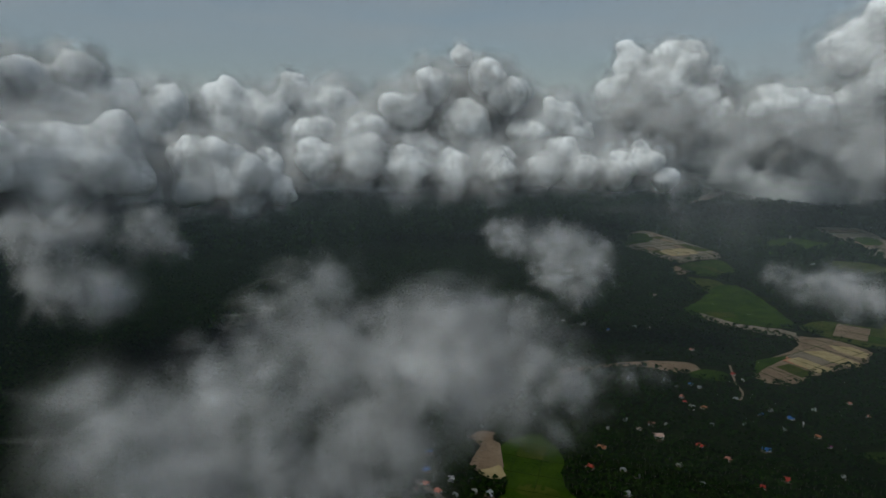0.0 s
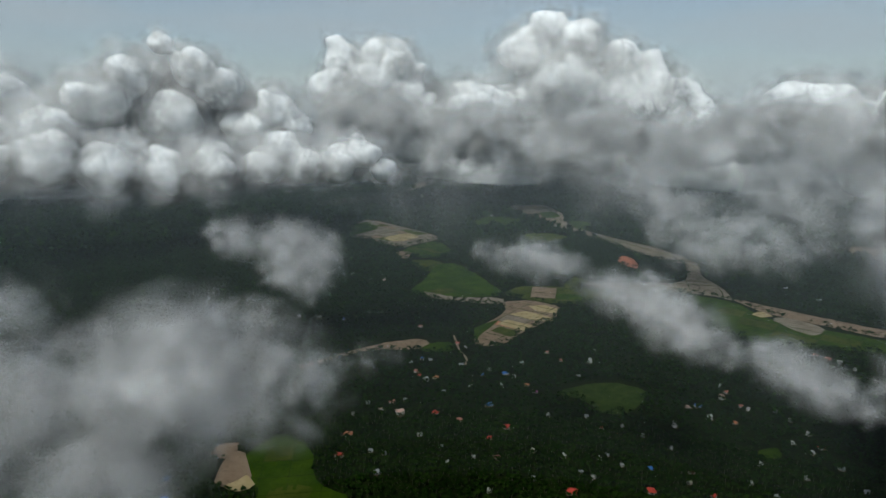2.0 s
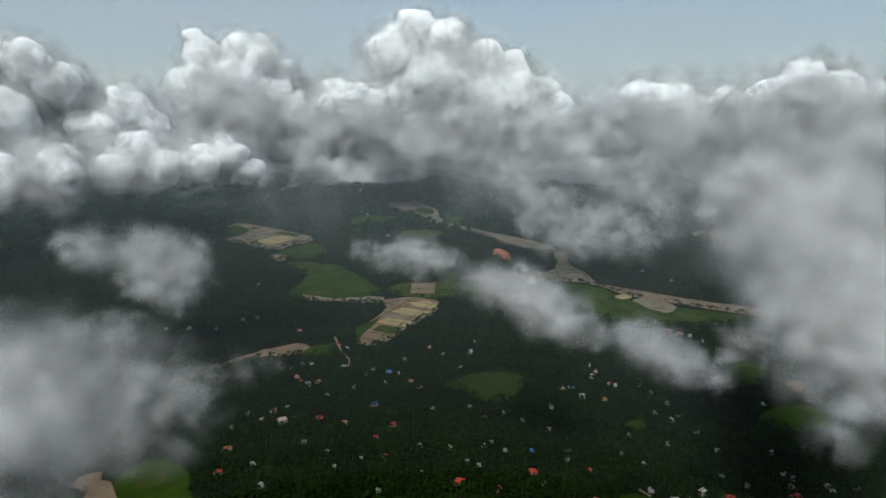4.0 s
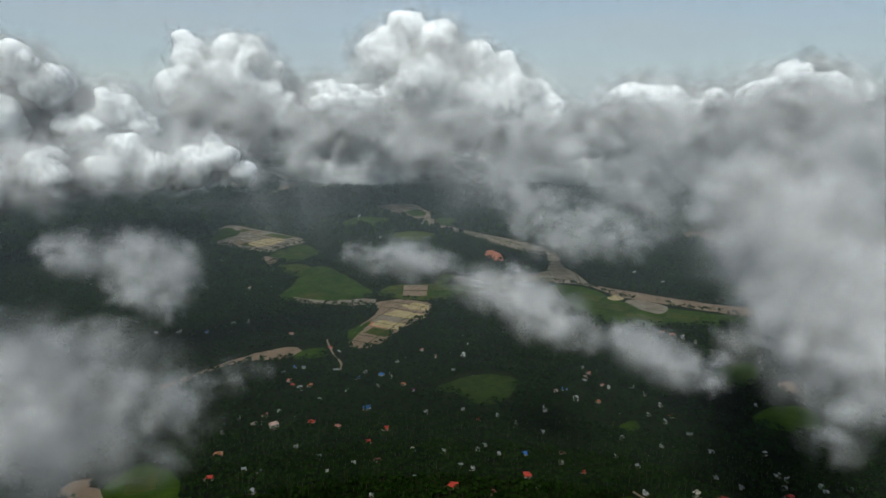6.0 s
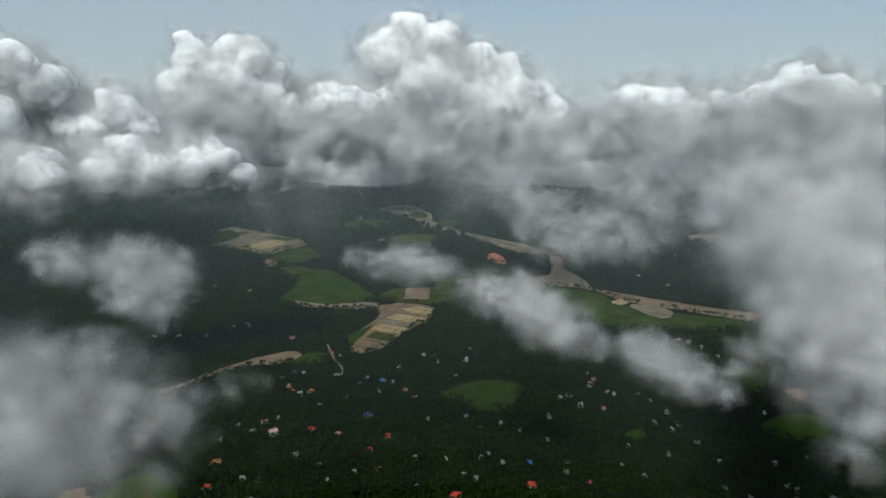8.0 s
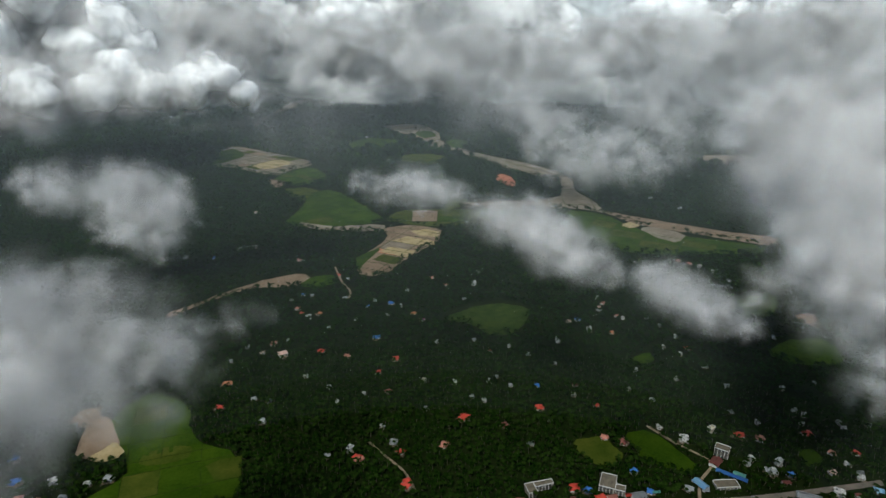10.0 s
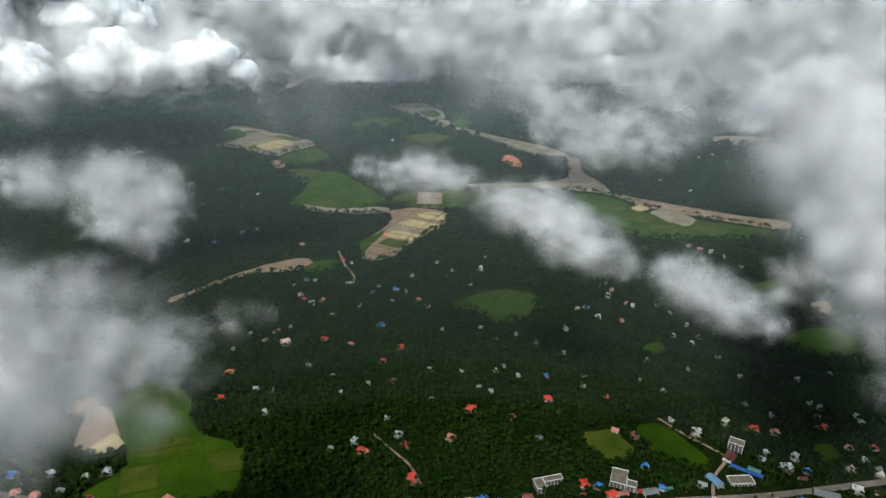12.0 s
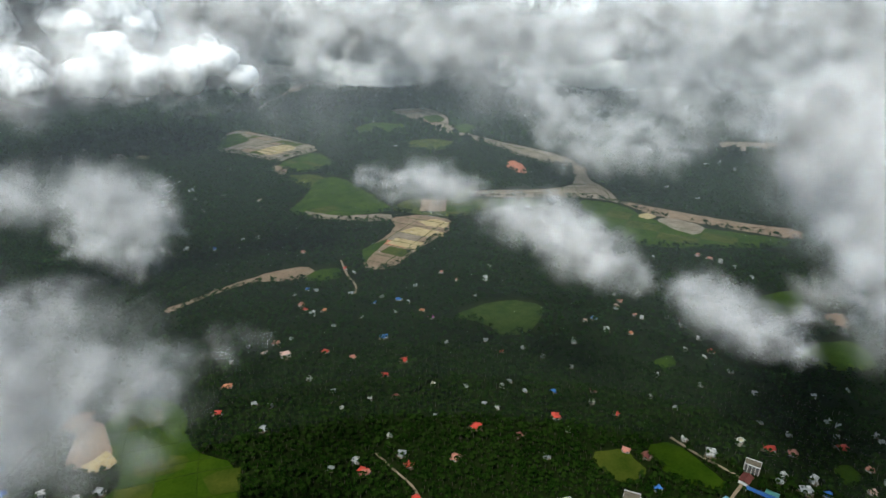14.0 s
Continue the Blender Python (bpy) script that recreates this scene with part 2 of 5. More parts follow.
def plots(parent, points, z, turn, wide, deep, kinds, bund, seed):
    """The plots of a field: patches of their own crop and low earth bunds between them, on a slanted grid."""
    r = np.random.default_rng(seed)
    c, s = math.cos(radians(turn)), math.sin(radians(turn))
    ux, uy = [x * c + y * s for x, y in points], [-x * s + y * c for x, y in points]
    xs, ys = [min(ux)], [min(uy)]
    while xs[-1] < max(ux):
        xs.append(xs[-1] + wide * r.uniform(0.6, 1.4))
    while ys[-1] < max(uy):
        ys.append(ys[-1] + deep * r.uniform(0.6, 1.4))

    def world(a, b):
        return (a * c - b * s, a * s + b * c)

    def within(q):
        return inside(np.array([p[0] for p in q]), np.array([p[1] for p in q]), points)

    for i in range(len(xs) - 1):
        for j in range(len(ys) - 1):
            q = [world(xs[i], ys[j]), world(xs[i + 1], ys[j]), world(xs[i + 1], ys[j + 1]), world(xs[i], ys[j + 1])]
            if within(q).all() and r.uniform() < 0.7:
                part("plot", slab(q, z - 0.3, z + 0.012 + 0.008 * ((i + j) % 2)), M[kinds[r.integers(len(kinds))]], parent)
    bm = bmesh.new()
    for along, lines, lo, hi in ((0, ys, min(ux), max(ux)), (1, xs, min(uy), max(uy))):
        for at in lines[1:-1]:
            ends = np.arange(lo, hi, 4.0)
            bend = [at + 1.4 * noise.noise(Vector((e * 0.05, at, 0))) for e in ends]
            q = [world(e, b) if along == 0 else world(b, e) for e, b in zip(ends, bend)]
            ok = within(q)
            for k in range(len(q) - 1):
                if ok[k] and ok[k + 1]:
                    a, b = Vector((*q[k], 0)), Vector((*q[k + 1], 0))
                    side = Vector((-(b - a).y, (b - a).x, 0)).normalized() * bund / 2
                    low = [bm.verts.new((p.x, p.y, z - 0.1)) for p in (a - side, b - side, b + side, a + side)]
                    top = [bm.verts.new((p.x, p.y, z + 0.4)) for p in (a - side * 0.5, b - side * 0.5, b + side * 0.5, a + side * 0.5)]
                    bm.faces.new(top)
                    for m in range(4):
                        bm.faces.new((low[m], low[(m + 1) % 4], top[(m + 1) % 4], top[m]))
    tagged(part("bund", bm, M["bund"], parent, "low grassy earth bunds"), kind="stuff")


def road(name, label, material, z, width, points):
    """A strip along a smooth line."""
    pts = [Vector((x, y, 0)) for x, y in points]
    line = []
    for i in range(len(pts) - 1):
        p0, p1, p2, p3 = pts[max(i - 1, 0)], pts[i], pts[i + 1], pts[min(i + 2, len(pts) - 1)]
        for k in range(8):
            t = k / 8
            line.append(0.5 * (2 * p1 + (p2 - p0) * t + (2 * p0 - 5 * p1 + 4 * p2 - p3) * t * t + (3 * p1 - p0 - 3 * p2 + p3) * t ** 3))
    line.append(pts[-1])
    left, right = [], []
    for i, q in enumerate(line):
        d = (line[min(i + 1, len(line) - 1)] - line[max(i - 1, 0)]).normalized()
        side = Vector((-d.y, d.x, 0)) * (width / 2 * (1 + 0.08 * noise.noise(q * 0.05)))
        left.append((q + side)[:2])
        right.append((q - side)[:2])
    outline = left + right[::-1]
    ob = part(name, slab(outline, -0.5, z), M[material], None)
    tagged(ob, label, "road", "", "structure")
    wide = []
    for i, q in enumerate(line):
        d = (line[min(i + 1, len(line) - 1)] - line[max(i - 1, 0)]).normalized()
        wide.append(q + Vector((-d.y, d.x, 0)) * (width / 2 + 3))
    other = []
    for i, q in enumerate(line):
        d = (line[min(i + 1, len(line) - 1)] - line[max(i - 1, 0)]).normalized()
        other.append(q - Vector((-d.y, d.x, 0)) * (width / 2 + 3))
    OPEN_LAND.append([v[:2] for v in wide] + [v[:2] for v in other[::-1]])
    return ob


# ---- clouds ----
def cloud(name, label, stuff, veils, lobes, buds=6, seed=1, flat=0.8, size=(0.28, 0.55), reach=(0.0, 1.0), core=None):
    """A cloud: billowing lobes with smaller buds on their upper sides, a dense inside and soft droplet veils round it. Lobes: x, y, z, radius.
    reach: where in a lobe the veils hang, in radii. core: how large the dense inside is, in radii."""
    r = np.random.default_rng(seed)
    lobes = np.array(lobes, float)
    base = np.array((lobes[:, 0].mean(), lobes[:, 1].mean(), (lobes[:, 2] - lobes[:, 3]).min()))
    rad0 = float(np.median(lobes[:, 3]))
    balls = []
    for x, y, z, rad in lobes:
        x, y, z = np.array((x, y, z)) - base
        balls.append((x, y, z, rad, rad ** 2))
        for _ in range(buds):
            d = r.normal(size=3)
            d[2] = abs(d[2]) * 0.9 - 0.15
            d /= np.linalg.norm(d)
            s = rad * r.uniform(0.2, 0.62)
            p = np.array((x, y, z)) + d * rad * 0.75 * np.array([1, 1, flat])
            balls.append((*p, s, 0.9 * s ** 2))
    balls = np.array(balls)
    ob = tagged(new(name), label, "cloud", "clouds", "stuff" if name in ("cloud_bank", "scud") else "")
    ob.matrix_world = pose(*base)
    if core:
        bm = bmesh.new()
        for i, (x, y, z, rad, _) in enumerate(balls):
            hub = balls[i - i % (buds + 1), :3]
            x, y, z = hub + (np.array((x, y, z)) - hub) * core
            m = Matrix.Translation((x, y, z)) @ Matrix.Diagonal((rad * core, rad * core, rad * core * flat, 1))
            bmesh.ops.create_icosphere(bm, subdivisions=2, radius=1.0, matrix=m)
        inside_of = part("billows", bm, BILLOW[stuff], ob)
        mod = inside_of.modifiers.new("merge", "REMESH")
        mod.mode, mod.voxel_size, mod.use_smooth_shade = "VOXEL", rad0 * 0.1, True
        for k, (grain, push) in enumerate(((0.8, 0.22), (0.33, 0.09))):
            tex = bpy.data.textures.new("puffs", "VORONOI")
            tex.noise_scale, tex.distance_metric = rad0 * grain, "DISTANCE_SQUARED"
            mod = inside_of.modifiers.new("puffs", "DISPLACE")
            mod.texture, mod.texture_coords, mod.strength, mod.mid_level = tex, "LOCAL", -rad0 * push, 0.4
        tex = bpy.data.textures.new("swell", "CLOUDS")
        tex.noise_scale, tex.noise_depth = rad0 * 0.9, 4
        mod = inside_of.modifiers.new("swell", "DISPLACE")
        mod.texture, mod.texture_coords, mod.strength, mod.mid_level = tex, "LOCAL", rad0 * 0.75, 0.5
        mod = inside_of.modifiers.new("soften", "SMOOTH")
        mod.factor, mod.iterations = 0.5, 4
    pick = r.choice(len(balls), veils, p=balls[:, 4] / balls[:, 4].sum())
    b = balls[pick]
    way = r.normal(size=(veils, 3))
    way /= np.linalg.norm(way, axis=1)[:, None]
    out = reach[0] + (reach[1] - reach[0]) * r.uniform(0, 1, veils) ** 0.6
    mid = b[:, :3] + way * (b[:, 3] * out)[:, None] * np.array([1, 1, flat])
    half = np.maximum(b[:, 3], rad0 * 0.6) * r.uniform(*size, veils)
    u = r.normal(size=(veils, 3))
    u /= np.linalg.norm(u, axis=1)[:, None]
    v = np.cross(u, r.normal(size=(veils, 3)))
    v /= np.linalg.norm(v, axis=1)[:, None]
    u, v = u * half[:, None], v * half[:, None]
    co = np.stack([mid - u - v, mid + u - v, mid + u + v, mid - u + v], 1).reshape(-1, 3)
    uv = np.tile(np.array([(-1, -1), (1, -1), (1, 1), (-1, 1)], float), (veils, 1))
    me = quads_mesh("vapour_fringe", co, np.arange(4 * veils).reshape(-1, 4), VAPOUR[stuff], uv)
    outward = way * 0.7 + np.array([0, 0, 0.8])
    me.attributes.new("outward", "FLOAT_VECTOR", "FACE").data.foreach_set("vector", np.asarray(outward, np.float32).ravel())
    skirt = new("vapour_fringe", me)
    skirt.parent = ob
    return ob


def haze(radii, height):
    """Imitates haze over the far country: one thin tinted sheet behind the other round the flight line."""
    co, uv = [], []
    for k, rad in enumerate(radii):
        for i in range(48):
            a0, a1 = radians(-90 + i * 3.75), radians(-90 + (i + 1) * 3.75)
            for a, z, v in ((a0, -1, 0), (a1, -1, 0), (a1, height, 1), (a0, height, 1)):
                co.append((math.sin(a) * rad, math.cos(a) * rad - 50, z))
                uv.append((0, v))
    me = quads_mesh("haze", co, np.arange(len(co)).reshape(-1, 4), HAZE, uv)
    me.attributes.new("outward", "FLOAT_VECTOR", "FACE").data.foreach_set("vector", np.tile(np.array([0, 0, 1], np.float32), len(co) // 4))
    return tagged(new("haze", me), "thin bluish see-through sheets imitating haze over the distant woods", "haze", "", "stuff")


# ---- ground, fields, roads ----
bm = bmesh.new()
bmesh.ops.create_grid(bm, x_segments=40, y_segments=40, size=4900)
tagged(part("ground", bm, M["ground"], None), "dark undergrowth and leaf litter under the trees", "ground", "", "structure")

field('harvested_field', 'harvested grey-tan paddy plots among far woods', 'mud', 0.3, [(-567, 2250), (-596, 2526), (-551, 2634), (-354, 2437), (-225, 2305), (-199, 2220), (-279, 2144), (-326, 2061), (-471, 2205)], plotted=(-40, 55, 42, ('mud', 'soil', 'mud', 'paddy_dry'), 3.0))
field('paddy_field', 'green paddy field beside harvested plots', 'paddy', 0.34, [(-324, 2046), (-208, 2213), (-129, 2026), (-212, 1921), (-285, 1956)], plotted=(-50, 50, 45, ('paddy', 'paddy_dry'), 2.6))
field('harvested_field', 'small harvested plot at the wood edge', 'soil', 0.34, [(-342, 2026), (-268, 2003), (-276, 1927), (-305, 1910)])
field('paddy_field', 'broad green paddy field in the valley', 'paddy', 0.3, [(-233, 1528), (-196, 1658), (-179, 1839), (-113, 1871), (-27, 1694), (46, 1525), (-41, 1499), (-138, 1483)], plotted=(-65, 70, 55, ('paddy', 'paddy_dry', 'paddy'), 2.4))
field('paddy_field', 'pale green fallow field', 'paddy_dry', 0.26, [(-285, 1889), (-184, 1904), (-126, 1791), (-195, 1740)])
field('harvested_field', 'muddy pale strip along the paddy', 'mud', 0.34, [(-200, 1551), (-97, 1491), (31, 1500), (43, 1447), (-40, 1447), (-151, 1476)])
field('harvested_field', 'reddish-brown ploughed field in the valley', 'soil', 0.3, [(-37, 1170), (-23, 1267), (41, 1386), (30, 1469), (109, 1483), (182, 1440), (165, 1354), (85, 1256), (32, 1163), (-8, 1150)], plotted=(-32, 52, 44, ('soil', 'mud', 'soil', 'red_earth'), 2.2))
field('river', 'muddy brown stream between wooded banks', 'soil', 0.3, [(-384, 1014), (-341, 1054), (-274, 1119), (-216, 1161), (-146, 1188), (-126, 1143), (-167, 1116), (-252, 1117), (-330, 1048), (-366, 1000)])
field('paddy_field', 'small green plot beside the stream', 'paddy', 0.34, [(-127, 1163), (-82, 1169), (-73, 1114), (-155, 1109)])
field('paddy_field', 'green margin of the ploughed field', 'paddy', 0.38, [(-31, 1175), (-38, 1253), (-13, 1293), (25, 1324), (-20, 1219)])
field('flood_plain', 'pale flooded river flat winding through woods', 'mud', 0.3, [(29, 3013), (149, 3099), (277, 3120), (348, 2773), (322, 2569), (447, 2335), (597, 2147), (670, 1981), (627, 1903), (509, 2038), (418, 2297), (286, 2457), (191, 2708), (99, 2884)], plotted=(-60, 75, 60, ('mud', 'soil', 'mud'), 4.0))
field('paddy_field', 'green island in the river flat', 'paddy', 0.38, [(332, 2642), (410, 2673), (455, 2508), (353, 2451)])
field('flood_plain', 'grey-brown wet fields of the valley floor', 'mud', 0.26, [(640, 1946), (682, 1927), (634, 1754), (657, 1650), (648, 1519), (602, 1564), (544, 1581), (358, 1600), (254, 1638), (244, 1677), (504, 1666), (586, 1716)], plotted=(-10, 60, 40, ('mud', 'soil', 'paddy_dry'), 2.4))
field('paddy_field', 'long green paddy along the river', 'paddy', 0.34, [(540, 1571), (645, 1510), (667, 1381), (776, 1309), (930, 1218), (890, 1177), (602, 1201), (541, 1277), (514, 1397)], plotted=(-35, 70, 48, ('paddy', 'paddy', 'paddy_dry'), 2.2))
field('paddy_field', 'small yellow-green field at the valley edge', 'paddy_dry', 0.38, [(242, 1723), (297, 1705), (252, 1622), (203, 1606)])
field('river', 'brown river with bare sandy banks', 'soil', 0.42, [(633, 1561), (711, 1484), (819, 1390), (889, 1332), (996, 1274), (953, 1212), (868, 1272), (780, 1344), (685, 1422)])
field('harvested_field', 'straw-coloured plot by the river', 'straw', 0.46, [(647, 1417), (684, 1440), (700, 1403), (666, 1385)])
field('harvested_field', 'grey wet plots by the river', 'mud', 0.46, [(682, 1388), (730, 1391), (784, 1319), (733, 1267), (697, 1305)])
field('pond', 'pale grey flooded plots among far trees', 'mud', 0.3, [(-1140, 2344), (-1067, 2355), (-967, 2256), (-1073, 2276)])
field('pond', 'pale grey flooded plots among far trees', 'mud', 0.3, [(-925, 2244), (-883, 2248), (-799, 2126), (-863, 2140)])
field('harvested_field', 'small orange soil plot far off', 'straw', 0.3, [(-822, 2208), (-774, 2203), (-762, 2145), (-806, 2158)])
field('river', 'far river bend, pale and muddy', 'mud', 0.3, [(-575, 3205), (-504, 3623), (-489, 4058), (-367, 4274), (-362, 3992), (-423, 3750), (-492, 3416), (-523, 3133)])
field('cutting', 'red earth cutting in the wooded hill', 'red_earth', 0.3, [(418, 1947), (456, 2019), (482, 1963), (471, 1836), (439, 1853)])
field('paddy_field', 'large bright green paddy field near the road', 'paddy', 0.3, [(-339, 537), (-317, 558), (-297, 589), (-341, 653), (-364, 704), (-328, 760), (-268, 725), (-239, 635), (-175, 603), (-159, 526), (-219, 514), (-299, 523)], plotted=(12, 44, 34, ('paddy', 'paddy_dry', 'paddy'), 0.9))
field('harvested_field', 'brown harvested field beside the green paddy', 'soil', 0.34, [(-373, 613), (-388, 676), (-375, 718), (-316, 624)])
field('harvested_field', 'pale brown field under the cloud', 'soil', 0.3, [(-415, 691), (-408, 728), (-377, 725), (-379, 681)])
field('paddy_field', 'fallow brown-green plot in the paddy', 'paddy_dry', 0.38, [(-295, 614), (-262, 630), (-236, 624), (-236, 597), (-291, 591)])
field('meadow', 'trampled brownish green meadow by houses', 'paddy_dry', 0.3, [(243, 575), (289, 585), (301, 537), (270, 524), (247, 539)])
field('meadow', 'narrow green meadow along a lane', 'paddy', 0.34, [(314, 581), (354, 589), (383, 510), (364, 500), (319, 532)])
field('meadow', 'overgrown green clearing among the palms', 'bund', 0.3, [(115, 940), (176, 976), (230, 993), (286, 964), (277, 923), (237, 868), (194, 862), (172, 910)])
field('paddy_field', 'green paddy clearing in the woods', 'paddy', 0.3, [(625, 754), (681, 788), (743, 792), (754, 752), (727, 707), (653, 711)])
field('paddy_field', 'hazy green paddy clearing', 'paddy', 0.3, [(674, 950), (770, 978), (774, 935), (706, 867), (643, 873)])
field('harvested_field', 'bare tan plot at a wood edge', 'soil', 0.34, [(749, 872), (795, 882), (783, 838), (765, 821)])
field('meadow', 'small green clearing', 'paddy', 0.3, [(400, 765), (438, 781), (439, 753), (407, 742)])
field('meadow', 'small green garden plot near the road', 'paddy', 0.3, [(515, 523), (539, 526), (540, 500), (511, 490)])
field('paddy_field', 'far green hillside field', 'paddy', 0.3, [(-88, 2611), (-5, 2755), (163, 2660), (119, 2519), (-51, 2492)])
field('meadow', 'yellow-green hill clearing', 'paddy_dry', 0.3, [(111, 2349), (233, 2387), (312, 2308), (232, 2167), (125, 2232)])
field('paddy_field', 'green corner of the harvested plots', 'paddy', 0.42, [(-567, 2267), (-591, 2514), (-551, 2576), (-468, 2428), (-530, 2300)])
field('harvested_field', 'pale dried plot among wet ones', 'straw', 0.42, [(-431, 2236), (-343, 2346), (-273, 2273), (-358, 2160)])
field('harvested_field', 'olive-brown fallow valley land', 'paddy_dry', 0.24, [(32, 1527), (80, 1619), (204, 1616), (326, 1593), (448, 1580), (467, 1481), (336, 1495), (184, 1457), (109, 1483)], plotted=(-8, 60, 45, ('paddy_dry', 'soil', 'paddy'), 2.2))
field('paddy_field', 'green bank in the flooded flat', 'paddy', 0.42, [(216, 2872), (298, 2909), (319, 2749), (245, 2703)])
field('flood_plain', 'far pale wet fields', 'mud', 0.3, [(1138, 2165), (1347, 2222), (1554, 2151), (1479, 2039), (1277, 2059)])
field('straw_plot', 'rectangular straw-yellow harvested plot', 'straw', 0.4, [(50, 1366), (88, 1393), (152, 1348), (149, 1318), (97, 1328)], 0)
field('straw_plot', 'rectangular straw-yellow harvested plot', 'straw', 0.4, [(17, 1294), (41, 1326), (100, 1288), (79, 1247)], 0)
field('straw_plot', 'rectangular straw-yellow harvested plot', 'straw', 0.4, [(98, 1433), (141, 1445), (172, 1416), (161, 1377), (116, 1398)], 0)
field('straw_plot', 'rectangular straw-yellow harvested plot', 'paddy_dry', 0.4, [(1, 1245), (24, 1276), (69, 1245), (48, 1209)], 0)
field('straw_plot', 'straw-yellow harvested strip beside brown soil', 'straw', 0.42, [(-359, 617), (-345, 634), (-335, 647), (-314, 616), (-345, 604)], 1)
field('paddy_plot', 'ripening yellow-green paddy plot', 'paddy_dry', 0.42, [(-211, 584), (-196, 594), (-171, 598), (-165, 560), (-195, 557)], 0)
field('seedling_bed', 'small bright green seedling bed', 'paddy', 0.46, [(-290, 612), (-294, 629), (-289, 630), (-285, 612)], 0)
field('seedling_bed', 'small bright green seedling bed', 'paddy', 0.46, [(-276, 614), (-280, 632), (-274, 633), (-271, 615)], 0)
field('seedling_bed', 'small bright green seedling bed', 'paddy', 0.46, [(-263, 616), (-266, 634), (-261, 634), (-258, 616)], 0)

road('road', 'worn village main road along shops and trees', 'tarmac', 0.36, 8.5, [(-431, 553), (-382, 537), (-308, 514), (-232, 496), (-111, 479), (10, 467), (133, 464), (196, 462), (325, 457), (410, 453), (487, 455), (581, 459)])
road('lane', 'earth lane beside a meadow', 'track', 0.36, 3.6, [(353, 595), (374, 557), (398, 524), (397, 510), (371, 487), (354, 458)])
road('lane', 'narrow earth lane among palms', 'track', 0.36, 3, [(-16, 609), (8, 573), (27, 545), (38, 511)])
road('lane', 'pale lane to the valley fields', 'track', 0.36, 4, [(-81, 1210), (-64, 1129), (-47, 1082), (-48, 1046)])


# ---- buildings ----
def house(x, y, colour, size, turn=0.0, storeys=1, gable=False):
    """A plastered house with a pitched roof, a porch and dark openings; flat-roofed when its roof is white, cream or grey."""
    if colour in ("white", "grey", "cream"):
        size *= 0.82
    h = 3.2 * storeys
    w, d = size / 2, size * 0.36
    words = {"red": "red-painted", "orange": "orange tiled", "salmon": "faded terracotta", "pink": "pale pink", "maroon": "dark maroon", "blue": "bright blue sheet", "sky": "light blue sheet",
             "teal": "teal sheet", "magenta": "magenta", "grey": "weathered grey", "white": "white flat", "cream": "cream flat"}[colour]
    ob = thing("house", f"small plastered house with a {words} roof among palms", "house", "village houses", at=(x, y, 0), turn=turn)
    plaster = M["wall_cream"] if colour in ("cream", "maroon", "orange") else M["wall_white"]
    bm = bmesh.new()
    box(bm, -w, -d, -0.3, w, d, h)
    part("wall", bm, plaster, ob)
    bm = bmesh.new()
    box(bm, -w - 0.4, -d - 0.4, -0.3, w + 0.4, d + 0.4, 0.45)
    part("plinth", bm, M["concrete"], ob)
    flat = colour in ("white", "cream") or (colour == "grey" and size > 11)
    bm = bmesh.new()
    if flat:
        box(bm, -w - 0.5, -d - 0.5, h, w + 0.5, d + 0.5, h + 0.25)
        part("roof", bm, ROOF[colour], ob)
        bm = bmesh.new()
        for a in ((-w - 0.5, -d - 0.5, w + 0.5, -d - 0.25), (-w - 0.5, d + 0.25, w + 0.5, d + 0.5), (-w - 0.5, -d - 0.25, -w - 0.25, d + 0.25), (w + 0.25, -d - 0.25, w + 0.5, d + 0.25)):
            box(bm, a[0], a[1], h + 0.25, a[2], a[3], h + 1.0)
        part("parapet", bm, M["wall_white"], ob)
        bm = bmesh.new()
        box(bm, w * 0.2, d * 0.1, h + 0.25, w * 0.75, d * 0.8, h + 2.5)
        part("stair_head", bm, plaster, ob)
        bm = bmesh.new()
        bmesh.ops.create_cone(bm, cap_ends=True, segments=12, radius1=0.7, radius2=0.62, depth=1.3, matrix=Matrix.Translation((-w * 0.5, d * 0.4, h + 0.9)))
        part("water_tank", bm, M["glass_dark"], ob)
    else:
        o, rise = 0.8, size * 0.17
        inset = 0.0 if gable else min(d + o, w) * 0.85
        a = [bm.verts.new(v) for v in ((-w - o, -d - o, h - 0.25), (w + o, -d - o, h - 0.25), (w + o, d + o, h - 0.25), (-w - o, d + o, h - 0.25))]
        c = [bm.verts.new(v) for v in ((-w - o + inset, 0, h + rise), (w + o - inset, 0, h + rise))]
        for f in ((a[0], a[1], c[1], c[0]), (a[2], a[3], c[0], c[1]), (a[1], a[2], c[1]), (a[3], a[0], c[0]), (a[3], a[2], a[1], a[0])):
            bm.faces.new(f)
        bmesh.ops.recalc_face_normals(bm, faces=bm.faces[:])
        part("roof", bm, ROOF[colour], ob)
        bm = bmesh.new()
        box(bm, -w - o + inset, -0.18, h + rise - 0.12, w + o - inset, 0.18, h + rise + 0.12)
        part("ridge", bm, ROOF[colour], ob)
    # porch with two posts, towards the open side
    bm = bmesh.new()
    v = box(bm, -w * 0.55, -d - 3.0, 2.55, w * 0.35, -d - 0.1, 2.75)
    for q in v:
        if q.co.y < -d - 1.5:
            q.co.z -= 0.35
    part("porch_roof", bm, ROOF[colour] if not flat else M["concrete"], ob)
    for px in (-w * 0.5, w * 0.3):
        bm = bmesh.new()
        box(bm, px - 0.14, -d - 2.8, -0.3, px + 0.14, -d - 2.5, 2.4)
        part("porch_post", bm, M["wall_white"], ob)
